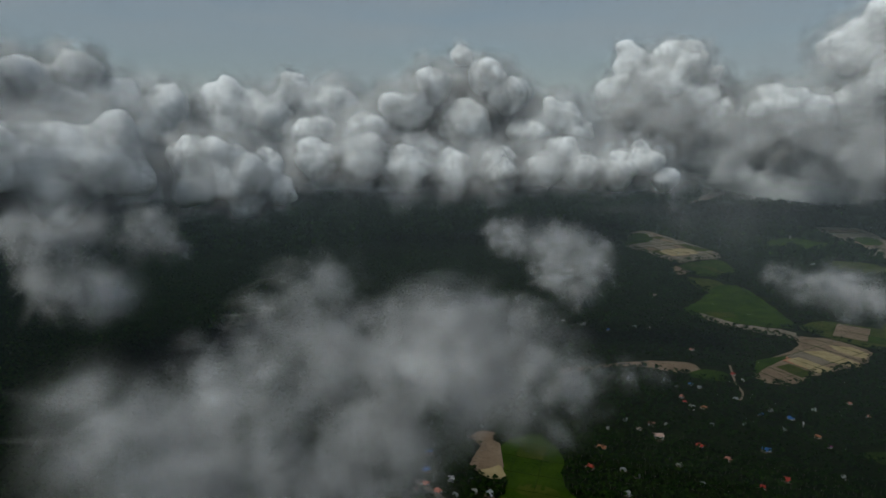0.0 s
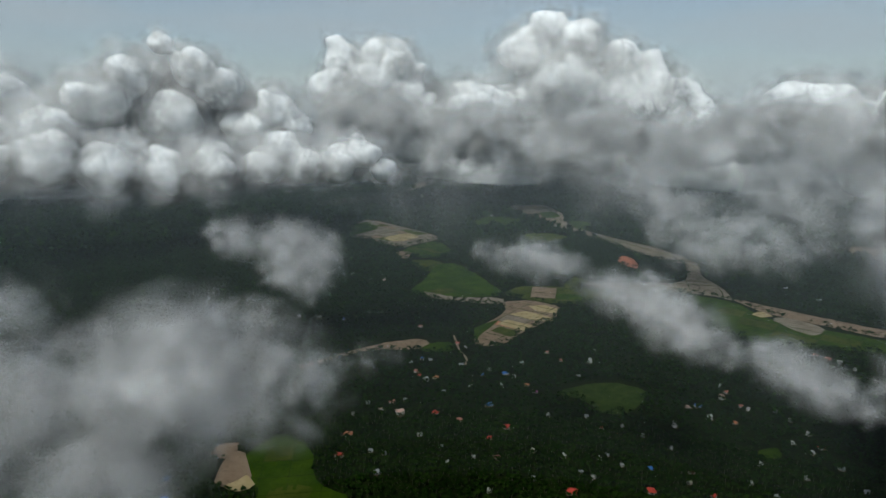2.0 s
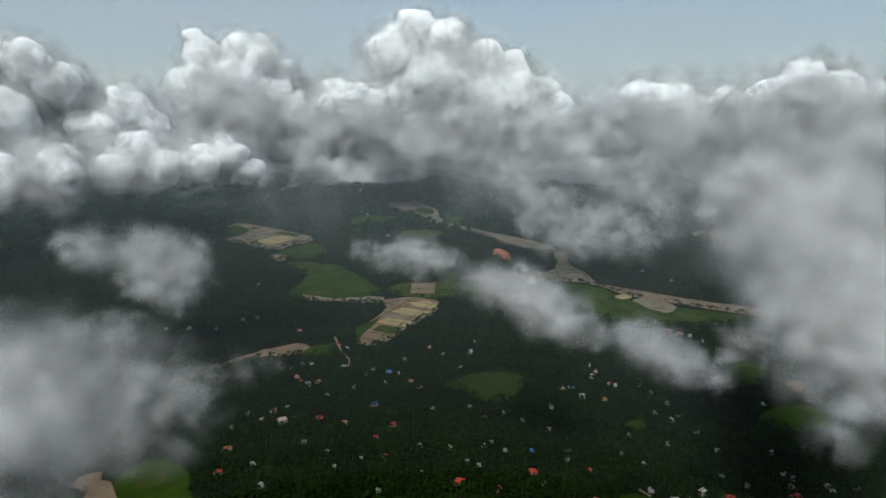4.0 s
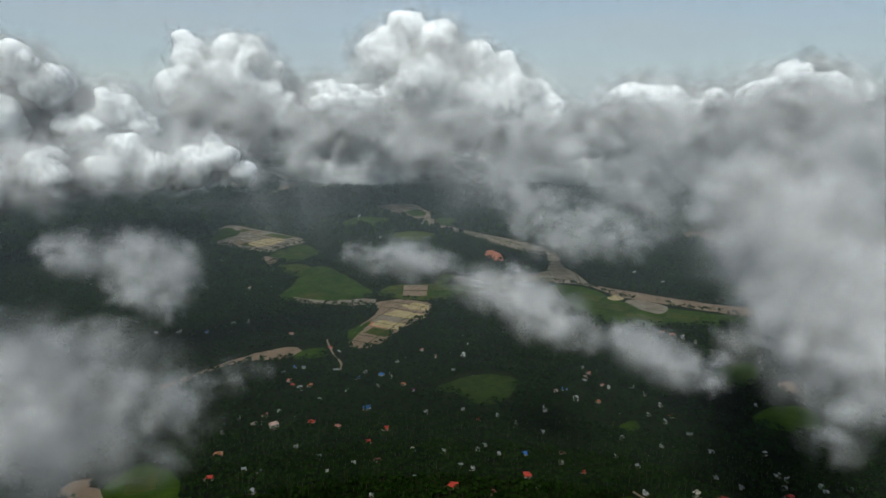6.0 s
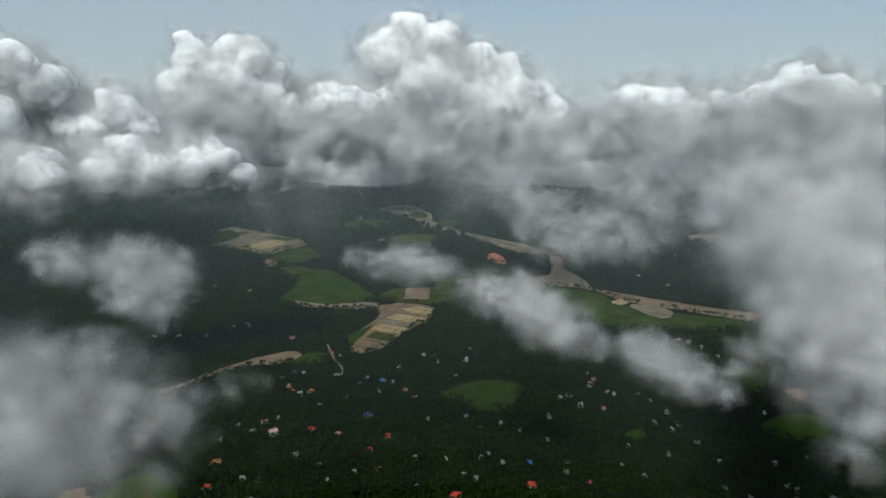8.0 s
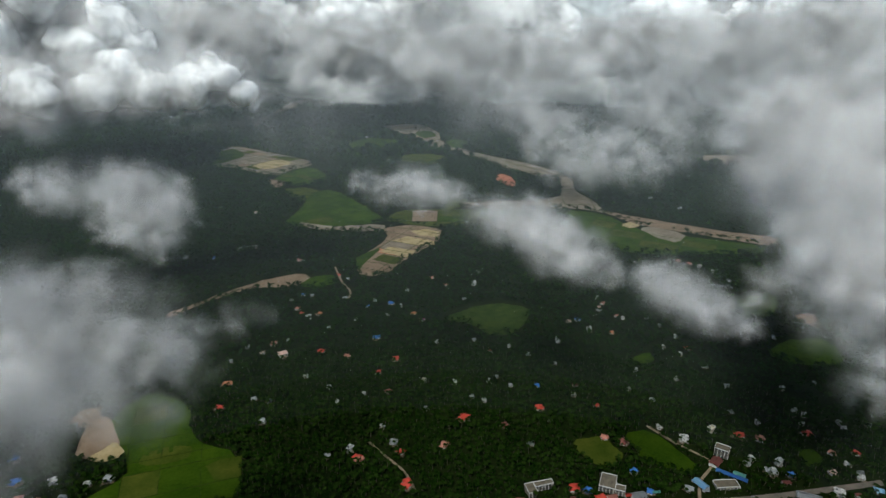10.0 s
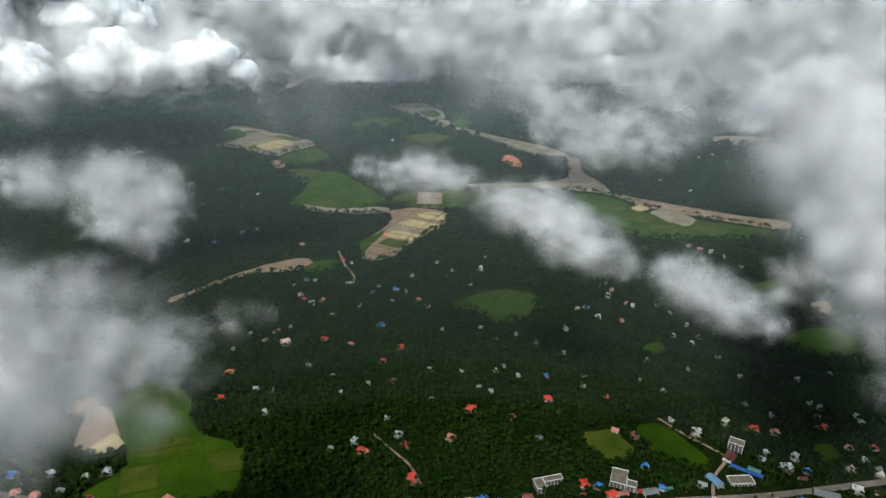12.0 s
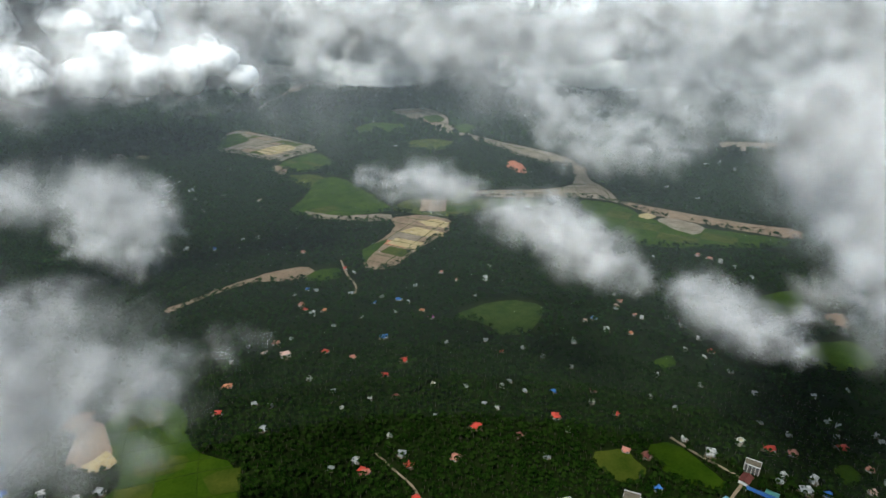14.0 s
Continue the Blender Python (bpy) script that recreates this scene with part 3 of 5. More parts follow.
    for s in range(storeys):
        for k in (-0.7, -0.1, 0.62):
            bm = bmesh.new()
            box(bm, w * k - 0.55, -d - 0.03, 1.0 + 3.2 * s, w * k + 0.55, -d + 0.1, 2.3 + 3.2 * s)
            part("window", bm, M["glass_dark"], ob)
        for side in (-1, 1):
            bm = bmesh.new()
            box(bm, side * w - 0.05, -0.6, 1.0 + 3.2 * s, side * w + 0.05, 0.6, 2.3 + 3.2 * s)
            part("window", bm, M["glass_dark"], ob)
    bm = bmesh.new()
    box(bm, w * 0.25 - 0.5, -d - 0.04, 0.45, w * 0.25 + 0.5, -d + 0.1, 2.5)
    part("door", bm, M["bark"], ob)
    bm = slab([(size * 0.72 * math.cos(k * 0.7 + x) * (1 + 0.3 * math.sin(k * 2.3 + y)), -size * 0.15 + size * 0.62 * math.sin(k * 0.7 + x) * (1 + 0.3 * math.sin(k * 1.7 + x))) for k in range(9)], -0.4, 0.16)
    part("yard", bm, M["yard"], ob, "bare trodden earth yard")
    CLEARINGS.append((x, y, size))
    return ob


def frame_block(x, y, turn, wings, storeys, label, top=None):
    """An open concrete-framed building: slabs, columns, white edge beams and parapets, wing by wing (x0, y0, x1, y1)."""
    ob = thing("commercial_building", label, "building", at=(x, y, 0), turn=turn)
    for x0, y0, x1, y1 in wings:
        for s in range(storeys):
            z = 3.6 * s
            bm = bmesh.new()
            box(bm, x0 + 0.6, y0 + 0.6, z - 0.3, x1 - 0.6, y1 - 0.6, z + 3.3)
            part("wall", bm, M["concrete"], ob)
            bm = bmesh.new()
            box(bm, x0, y0, z + 3.3, x1, y1, z + 3.6)
            part("floor_slab", bm, top or M["slab"], ob)
            for k in range(int((x1 - x0) / 4) + 1):
                cx = min(x0 + 0.3 + 4 * k, x1 - 0.3)
                bm = bmesh.new()
                box(bm, cx - 0.22, y0 + 0.02, z - 0.3, cx + 0.22, y0 + 0.5, z + 3.3)
                part("column", bm, M["wall_white"], ob)
                if k * 4 + 4 < x1 - x0:
                    bm = bmesh.new()
                    box(bm, cx + 0.7, y0 + 0.5, z + 0.4, cx + 3.3, y0 + 0.72, z + 2.7)
                    part("window", bm, M["glass_dark"], ob)
        z = 3.6 * storeys
        for a in ((x0, y0, x1, y0 + 0.35), (x0, y1 - 0.35, x1, y1), (x0, y0 + 0.35, x0 + 0.35, y1 - 0.35), (x1 - 0.35, y0 + 0.35, x1, y1 - 0.35)):
            bm = bmesh.new()
            box(bm, a[0], a[1], z, a[2], a[3], z + 1.1)
            part("parapet", bm, M["wall_white"], ob)
        CLEAR_WING(x, y, turn, x0, y0, x1, y1)
    return ob


def CLEAR_WING(x, y, turn, x0, y0, x1, y1):
    m = pose(x, y, 0, 0, 0, turn)
    c = [(m @ Vector(v))[:2] for v in ((x0 - 3, y0 - 5, 0), (x1 + 3, y0 - 5, 0), (x1 + 3, y1 + 2, 0), (x0 - 3, y1 + 2, 0))]
    OPEN_LAND.append([tuple(v) for v in c])


def shed(x, y, turn, length, depth, height, colour, label):
    """A long open shed under a ridged sheet roof, on posts, with a low back wall."""
    ob = thing("shed", label, "shed", "roadside sheds", at=(x, y, 0), turn=turn)
    w, d = length / 2, depth / 2
    bm = bmesh.new()
    a = [(-w, -d, height), (w, -d, height), (w, 0, height + depth * 0.2), (-w, 0, height + depth * 0.2), (w, d, height), (-w, d, height)]
    v = [bm.verts.new(q) for q in a]
    bm.faces.new((v[0], v[1], v[2], v[3]))
    bm.faces.new((v[3], v[2], v[4], v[5]))
    bmesh.ops.solidify(bm, geom=bm.faces[:], thickness=0.12)
    bmesh.ops.recalc_face_normals(bm, faces=bm.faces[:])
    part("roof", bm, ROOF[colour], ob)
    bm = bmesh.new()
    box(bm, -w + 0.4, d - 0.7, -0.3, w - 0.4, d - 0.4, height)
    box(bm, -w + 0.4, -d + 1.5, -0.3, -w + 0.7, d - 0.7, height)
    box(bm, w - 0.7, -d + 1.5, -0.3, w - 0.4, d - 0.7, height)
    part("wall", bm, M["wall_white"], ob)
    for k in range(int(length / 5) + 1):
        bm = bmesh.new()
        px = -w + 0.4 + k * (length - 0.8) / max(int(length / 5), 1)
        box(bm, px - 0.12, -d + 0.3, -0.3, px + 0.12, -d + 0.55, height)
        part("post", bm, M["concrete"], ob)
    CLEAR_WING(x, y, turn, -w, -d, w, d)
    return ob


def car(x, y, turn, colour):
    ob = thing("car", f"small {colour} car on the village road", "car", "cars on the road", at=(x, y, 0.38), turn=turn)
    bm = bmesh.new()
    v = box(bm, -1.95, -0.82, 0.3, 1.95, 0.82, 0.95)
    bmesh.ops.bevel(bm, geom=bm.edges[:], offset=0.15, segments=2, affect="EDGES")
    part("body", bm, ROOF[colour], ob)
    bm = bmesh.new()
    for q in box(bm, -1.2, -0.74, 0.95, 1.0, 0.74, 1.5):
        if q.co.z > 1.2:
            q.co.x *= 0.72
    part("cabin", bm, M["glass_dark"], ob)
    for wx in (-1.25, 1.25):
        for wy in (-0.75, 0.75):
            bm = bmesh.new()
            bmesh.ops.create_cone(bm, cap_ends=True, segments=12, radius1=0.32, radius2=0.32, depth=0.2, matrix=pose(wx, wy, 0.32, 90))
            part("wheel", bm, M["court"], ob)
    return ob



def utility_pole(x, y):
    ob = thing("utility_pole", "slim grey concrete utility pole beside the road", "pole", "roadside poles", at=(x, y, 0))
    bm = bmesh.new()
    bmesh.ops.create_cone(bm, cap_ends=True, segments=8, radius1=0.17, radius2=0.1, depth=9.5, matrix=Matrix.Translation((0, 0, 4.4)))
    part("shaft", bm, M["concrete"], ob)
    bm = bmesh.new()
    box(bm, -0.9, -0.06, 8.5, 0.9, 0.06, 8.62)
    part("cross_arm", bm, M["concrete"], ob)
    return ob


# ---- village ----
house(-220.0, 764.4, 'orange', 12.5, 0, 1)
house(-219.2, 703.8, 'red', 10.6, -10, 1)
house(-148.9, 838.9, 'pink', 13.4, 25, 2)
house(-168.5, 878.1, 'salmon', 10.6, 80, 1)
house(-183.0, 852.4, 'pink', 7.7, -20, 1)
house(-88.7, 844.0, 'red', 9.6, -35, 1)
house(-47.5, 823.2, 'salmon', 8.6, 80, 1)
house(29.8, 806.8, 'red', 11.5, 12, 1)
house(0.9, 770.3, 'red', 8.6, 0, 1)
house(1.7, 881.1, 'blue', 11.5, 0, 1)
house(-141.9, 1008.7, 'salmon', 9.6, 80, 1)
house(-133.1, 988.2, 'red', 6.7, 80, 1)
house(-101.5, 982.6, 'orange', 9.6, 60, 1)
house(-118.7, 967.7, 'white', 10.6, -10, 2)
house(-70.7, 1161.2, 'red', 7.7, 0, 1)
house(-51.0, 1139.6, 'white', 8.6, -10, 1)
house(-56.2, 1047.7, 'grey', 9.6, 60, 1)
house(-135.6, 1070.7, 'blue', 7.7, -35, 1)
house(1.8, 1027.4, 'white', 8.6, -20, 1)
house(-13.8, 1003.8, 'blue', 8.6, -10, 1)
house(32.1, 1012.5, 'blue', 9.6, -35, 1)
house(47.7, 997.3, 'white', 7.7, 12, 1)
house(70.5, 964.2, 'orange', 7.7, -35, 1)
house(83.9, 937.8, 'magenta', 8.6, 12, 1)
house(113.1, 727.0, 'white', 8.6, 80, 1)
house(67.8, 737.5, 'cream', 8.6, 60, 1)
house(182.2, 814.8, 'red', 5.8, 60, 1)
house(217.1, 822.8, 'white', 5.8, 60, 1)
house(301.5, 831.1, 'white', 9.6, 80, 2)
house(201.9, 1080.3, 'white', 11.5, -10, 2)
house(146.9, 1083.5, 'salmon', 8.6, 25, 1)
house(344.0, 897.8, 'pink', 8.6, -20, 1)
house(360.9, 904.0, 'blue', 9.6, -35, 1)
house(366.1, 860.5, 'white', 9.6, -10, 2)
house(412.0, 938.4, 'pink', 9.6, 80, 2)
house(429.8, 963.1, 'salmon', 8.6, 0, 1)
house(435.0, 908.4, 'salmon', 6.7, 12, 1)
house(442.5, 897.3, 'white', 7.7, 60, 1)
house(402.0, 849.1, 'orange', 7.7, 12, 1)
house(503.5, 820.0, 'white', 8.6, 60, 1)
house(466.5, 789.2, 'white', 7.7, 60, 1)
house(505.9, 781.6, 'red', 9.6, 25, 1)
house(484.0, 764.3, 'white', 7.7, 60, 1)
house(392.8, 726.6, 'white', 8.6, 0, 1)
house(505.2, 726.4, 'grey', 9.6, 25, 1)
house(275.9, 760.1, 'white', 6.7, -35, 1)
house(233.7, 704.5, 'blue', 7.7, 12, 1)
house(177.8, 735.4, 'grey', 6.7, -10, 1)
house(164.1, 724.3, 'white', 6.7, 25, 1)
house(278.7, 674.8, 'cream', 7.7, -20, 1)
house(301.2, 646.3, 'red', 6.7, 0, 1)
house(163.6, 617.7, 'maroon', 9.6, 12, 1)
house(132.8, 688.0, 'grey', 6.7, 12, 1)
house(509.3, 670.7, 'grey', 8.6, -20, 1)
house(114.6, 641.9, 'red', 13.4, -20, 1)
house(220.7, 650.2, 'red', 11.5, 80, 1)
house(366.3, 588.2, 'white', 7.7, 80, 1)
house(386.2, 559.1, 'white', 12.5, -20, 2)
house(432.0, 573.6, 'cream', 10.6, 25, 2)
house(462.4, 561.0, 'red', 12.5, -20, 1)
house(484.7, 550.4, 'salmon', 11.5, 60, 1)
house(551.5, 553.4, 'red', 11.5, -10, 1)
house(287.6, 576.8, 'salmon', 8.6, -35, 1)
house(307.0, 565.7, 'maroon', 11.5, 12, 1)
house(188.7, 576.5, 'grey', 9.6, 60, 1)
house(79.8, 586.3, 'salmon', 11.5, 60, 1)
house(17.9, 600.0, 'grey', 13.4, -20, 1)
house(24.9, 580.6, 'red', 9.6, -35, 1)
house(-28.3, 575.1, 'red', 11.5, -35, 1)
house(-37.7, 590.3, 'white', 9.6, 60, 2)
house(28.5, 526.7, 'red', 8.6, 25, 1)
house(-175.4, 720.0, 'grey', 8.6, 12, 1)
house(-153.5, 712.6, 'white', 7.7, 0, 1)
house(-154.5, 665.4, 'grey', 11.5, -35, 1)
house(-57.7, 696.1, 'white', 5.8, 12, 1)
house(-106.5, 771.8, 'white', 8.6, -35, 1)
house(-209.3, 872.1, 'white', 8.6, -20, 1)
house(-313.6, 1640.8, 'pink', 11.5, -20, 1)
house(-304.0, 1344.3, 'white', 9.6, -35, 1)
house(-273.5, 1355.3, 'white', 10.6, 0, 1)
house(-415.7, 1301.7, 'white', 11.5, 60, 1)
house(-467.0, 1303.9, 'white', 9.6, 12, 1)
house(-354.8, 1295.2, 'blue', 8.6, 12, 1)
house(-161.9, 1258.5, 'salmon', 9.6, -10, 1)
house(75.0, 2261.1, 'white', 15.4, -35, 1)
house(-50.5, 2423.3, 'white', 13.4, 25, 1)
house(674.5, 1153.7, 'salmon', 10.6, 25, 1)
house(689.1, 1133.5, 'salmon', 10.6, 25, 1)
house(701.8, 1111.0, 'white', 9.6, -10, 2)
house(568.2, 1140.2, 'white', 9.6, 60, 2)
house(716.7, 1083.0, 'white', 8.6, 60, 1)
house(722.9, 1032.6, 'white', 8.6, 80, 1)
house(-421.7, 1698.6, 'white', 10.6, 60, 1)
house(-520.9, 1763.6, 'grey', 11.5, -20, 1)
house(-119.6, 1066.6, 'grey', 7.7, 12, 1)
house(668.6, 798.7, 'grey', 7.7, 60, 1)
house(567.7, 600.9, 'white', 7.7, 0, 1)
house(608.5, 568.4, 'white', 7.7, 12, 1)
house(500.7, 582.3, 'white', 6.7, 60, 1)
house(480.4, 610.4, 'grey', 7.7, 12, 1)
house(-625.3, 1913.0, 'white', 10.6, 12, 1)
house(-577.1, 1845.4, 'grey', 10.6, 25, 1)
house(-524.5, 1747.3, 'white', 9.6, -35, 1)
house(-489.7, 1669.4, 'white', 9.6, 60, 1)
house(-443.4, 1568.0, 'grey', 9.6, 25, 1)
house(-1012.3, 2853.8, 'white', 15.4, -35, 1)
house(-946.9, 2833.9, 'white', 15.4, 60, 1)
house(-802.5, 2972.6, 'white', 13.4, -10, 1)
house(-1260.5, 2947.2, 'grey', 15.4, -35, 1)
house(-453.8, 1975.7, 'white', 11.5, 25, 1)
house(-159.5, 1051.6, 'white', 6.7, 80, 1)
house(-71.1, 738.8, 'grey', 6.7, 25, 1)
house(14.4, 716.2, 'maroon', 7.7, 25, 1)
house(-20.3, 713.5, 'white', 5.8, 12, 1)
house(64.1, 667.1, 'grey', 6.7, 80, 1)
house(4.1, 633.8, 'white', 6.7, -35, 1)
house(148.4, 676.2, 'white', 6.7, -35, 1)
house(194.9, 710.0, 'grey', 6.7, -35, 1)
house(228.4, 620.6, 'white', 5.8, 25, 1)
house(288.9, 699.9, 'maroon', 6.7, 12, 1)
house(361.7, 678.7, 'white', 5.8, 80, 1)
house(385.0, 650.7, 'grey', 6.7, 12, 1)
house(444.5, 696.8, 'white', 6.7, 25, 1)
house(586.0, 654.5, 'white', 6.7, -10, 1)
house(641.9, 661.8, 'grey', 6.7, 25, 1)
house(441.0, 507.7, 'grey', 8.6, -10, 1)
house(479.3, 503.6, 'white', 9.6, 25, 2)
house(556.6, 513.5, 'salmon', 7.7, 25, 1)
house(164.1, 852.9, 'grey', 6.7, 12, 1)
house(100.2, 850.9, 'white', 6.7, 12, 1)
house(241.1, 793.7, 'white', 5.8, 60, 1)
house(485.8, 894.7, 'white', 6.7, -20, 1)
house(496.1, 863.7, 'white', 6.7, -35, 1)
house(425.8, 989.1, 'white', 7.7, -10, 1)
house(171.7, 1016.2, 'grey', 6.7, 12, 1)
house(65.5, 1064.1, 'white', 7.7, 0, 1)
house(120.4, 1124.0, 'salmon', 7.7, 12, 1)
house(24.1, 964.9, 'white', 5.8, 0, 1)
house(-34.4, 950.4, 'white', 5.8, 25, 1)
house(-80.9, 925.6, 'grey', 6.7, -10, 1)
house(-145.8, 886.2, 'white', 5.8, 60, 1)
house(-226.5, 828.1, 'white', 5.8, -20, 1)
house(698.6, 3147.3, 'white', 13.4, -20, 1)
house(1080.4, 1888.7, 'white', 11.5, 25, 1)
house(1146.6, 1920.0, 'white', 11.5, 25, 1)
house(1214.6, 1802.3, 'pink', 12.5, 0, 1)
house(1214.2, 1670.6, 'white', 11.5, 80, 1)
house(834.5, 1650.3, 'white', 10.6, -10, 1)
house(870.8, 1536.8, 'white', 10.6, -20, 1)
house(1133.9, 1810.7, 'white', 10.6, 25, 1)
house(1189.9, 1556.7, 'white', 10.6, 0, 1)
house(220.7, 1141.6, 'white', 7.7, 80, 1)
house(490.1, 1112.9, 'white', 8.6, 12, 1)
house(-4.8, 2751.8, 'white', 13.4, 0, 1)
house(97.3, 1918.4, 'white', 10.6, -20, 1)
house(-236.4, 517.9, 'salmon', 16.3, -35, 1)
house(-197.1, 504.8, 'blue', 9.6, 0, 1)
house(-160.2, 493.9, 'white', 11.5, 25, 2)
house(-50.8, 487.6, 'blue', 12.5, -10, 1)
house(-36.6, 482.6, 'teal', 8.6, 12, 1)
house(4.6, 482.7, 'grey', 12.5, 25, 1)
house(73.3, 481.4, 'white', 7.7, -20, 1)
house(102.0, 482.3, 'blue', 12.5, 25, 1)
house(149.3, 478.5, 'maroon', 14.4, -10, 1)
house(-118.0, 492.2, 'red', 9.6, 60, 1)
house(-104.1, 486.4, 'red', 8.6, 12, 1)
house(27.6, 519.8, 'red', 9.6, 12, 1)
house(219.0, 492.6, 'red', 11.5, 80, 1)
house(233.9, 487.2, 'blue', 9.6, 25, 1)
house(303.5, 476.2, 'blue', 7.7, 60, 1)
house(244.3, 473.4, 'red', 11.5, 12, 1)
house(241.3, 453.1, 'blue', 12.5, 60, 1)
house(278.6, 449.5, 'red', 13.4, 60, 1)
house(350.5, 475.3, 'grey', 10.6, -35, 1)
house(309.8, 446.7, 'blue', 10.6, 60, 1)
house(461.2, 490.7, 'grey', 15.4, -10, 1)
house(480.9, 482.5, 'blue', 8.6, 0, 1)
house(514.4, 446.0, 'white', 12.5, -35, 2)
house(586.1, 509.9, 'red', 8.6, 80, 1)
house(560.0, 491.1, 'white', 7.7, 60, 1)
house(533.4, 480.3, 'pink', 8.6, 0, 1)
house(564.3, 445.5, 'sky', 9.6, -35, 1)
house(-446.2, 623.2, 'blue', 10.6, 80, 1)
house(-424.7, 580.7, 'blue', 11.5, 12, 1)
house(-378.9, 572.5, 'white', 10.6, 25, 2)
house(-339.0, 565.9, 'white', 8.6, 0, 1)
house(-318.1, 573.9, 'grey', 13.4, -20, 1)
house(-407.0, 551.1, 'salmon', 8.6, 12, 1)
house(-383.4, 543.9, 'salmon', 9.6, -20, 1)
house(416.5, 442.6, 'grey', 11.5, 0, 1)
house(446.2, 441.7, 'blue', 8.6, -35, 1)
house(574.7, 589.7, 'white', 7.7, -35, 1)
house(558.7, 572.8, 'white', 6.7, 0, 1)
house(606.0, 555.1, 'white', 8.6, 60, 1)
house(645.5, 558.9, 'grey', 8.6, -35, 1)
house(559.6, 467.5, 'white', 8.6, -35, 1)
house(451.2, 515.3, 'white', 8.6, 80, 1)
house(-26.4, 572.6, 'salmon', 11.5, -20, 1)
house(-65.9, 583.6, 'grey', 8.6, -10, 1)
house(298.3, 511.9, 'blue', 8.6, 12, 1)

# roadside buildings
frame_block(168.8, 492.3, 8, ((-6, -8, 5, 8), (5, 0, 28, 8)), 2, 'unfinished white-edged L-shaped two-storey concrete building by the road')
frame_block(256.4, 494.7, -28, ((-5, -12, 13, 12), (13, -12, 24, -2)), 2, 'white-edged flat-roofed concrete building with bare roof slab')
frame_block(395.6, 476.2, -3, ((-14, -7, 14, 6),), 1, 'low walled market block with a dark wet roof slab')
frame_block(419.8, 528.7, -40, ((-8, -6, 9, 6),), 3, 'white three-storey flat-roofed house above the lane')
shed(403.9, 513.4, 40, 17, 12, 3.6, 'maroon', 'brown-roofed hall next to a white house')
shed(409.9, 488.8, -42, 36, 7, 3.6, 'blue', 'long bright blue sheet-roofed shed')
shed(419.7, 488.6, -42, 14, 8, 3.6, 'teal', 'short teal sheet-roofed shed beside market stalls')
shed(366.4, 479.7, -70, 18, 11, 3.6, 'sky', 'light blue gabled sheet-roofed shed')
shed(324.2, 440.6, -62, 22, 11, 3.6, 'cream', 'cream-roofed roadside store with sheet roofing')
shed(477.4, 444.8, -30, 26, 13, 3.6, 'grey', 'large grey metal-roofed store')
shed(57.0, 477.2, 0, 22, 12, 3.6, 'maroon', 'dark brown-roofed hall by the road')
shed(287.6, 470.7, 5, 17, 10, 3.6, 'grey', 'low grey-roofed roadside shop by palms')
shed(256.8, 471.7, 5, 12, 7, 3.6, 'salmon', 'small terracotta-roofed roadside shop by palms')
car(153.7, 461.9, -2, 'white')
car(201.5, 468.0, 178, 'white')
car(297.6, 459.3, -2, 'white')
car(415.9, 455.9, 178, 'grey')
car(234.4, 459.9, 178, 'red')
car(345.9, 458.8, 0, 'blue')
frame_block(356.7, 440.7, -32, ((-13, -8, -5, 9), (-5, -8, 4, -2), (4, -8, 13, 9)), 1, 'low U-shaped building with red roof terraces and white parapets', ROOF['red'])
shed(-411.2, 530.7, 167, 7, 5, 3, 'maroon', 'small roadside stall with a dark brown roof')
utility_pole(-417.2, 541.1)
shed(-358.5, 547.5, -16, 8, 6, 3, 'grey', 'small roadside stall with a rusty grey roof')
shed(-322.3, 533.1, -20, 9, 4, 3, 'red', 'small roadside stall with a red sheet roof')
utility_pole(-333.3, 528.2)
shed(-299.0, 495.4, 160, 10, 5, 3, 'teal', 'small roadside stall with a teal sheet roof')
shed(-241.2, 513.6, -11, 7, 4, 3, 'grey', 'small roadside stall with a rusty grey roof')
shed(-219.2, 477.0, 170, 8, 5, 3, 'cream', 'small roadside stall with a pale sheet roof')
utility_pole(-227.0, 486.2)
shed(-184.7, 503.5, -14, 9, 6, 3, 'blue', 'small roadside stall with a blue sheet roof')
shed(-154.1, 501.2, -1, 10, 4, 3, 'maroon', 'small roadside stall with a dark brown roof')
utility_pole(-164.2, 494.5)
shed(-94.4, 492.4, -7, 7, 6, 3, 'maroon', 'small roadside stall with a dark brown roof')
utility_pole(-104.1, 485.4)
shed(-63.9, 491.4, -11, 8, 4, 3, 'grey', 'small roadside stall with a rusty grey roof')
shed(-36.8, 457.6, 182, 9, 5, 3, 'red', 'small roadside stall with a red sheet roof')
utility_pole(-44.9, 466.4)
shed(-3.5, 484.4, -2, 10, 6, 3, 'teal', 'small roadside stall with a teal sheet roof')
shed(55.8, 450.9, 175, 7, 5, 3, 'grey', 'small roadside stall with a rusty grey roof')
shed(87.3, 482.1, -9, 8, 6, 3, 'cream', 'small roadside stall with a pale sheet roof')
utility_pole(78.1, 474.3)
shed(118.0, 478.4, 4, 9, 4, 3, 'blue', 'small roadside stall with a blue sheet roof')
shed(148.2, 447.5, 179, 10, 5, 3, 'maroon', 'small roadside stall with a dark brown roof')
utility_pole(139.5, 455.8)
shed(212.7, 476.4, -9, 7, 4, 3, 'maroon', 'small roadside stall with a dark brown roof')
utility_pole(203.4, 468.7)
shed(243.7, 443.1, 184, 8, 5, 3, 'grey', 'small roadside stall with a rusty grey roof')
shed(277.2, 472.9, -0, 9, 6, 3, 'red', 'small roadside stall with a red sheet roof')
utility_pole(267.9, 465.2)
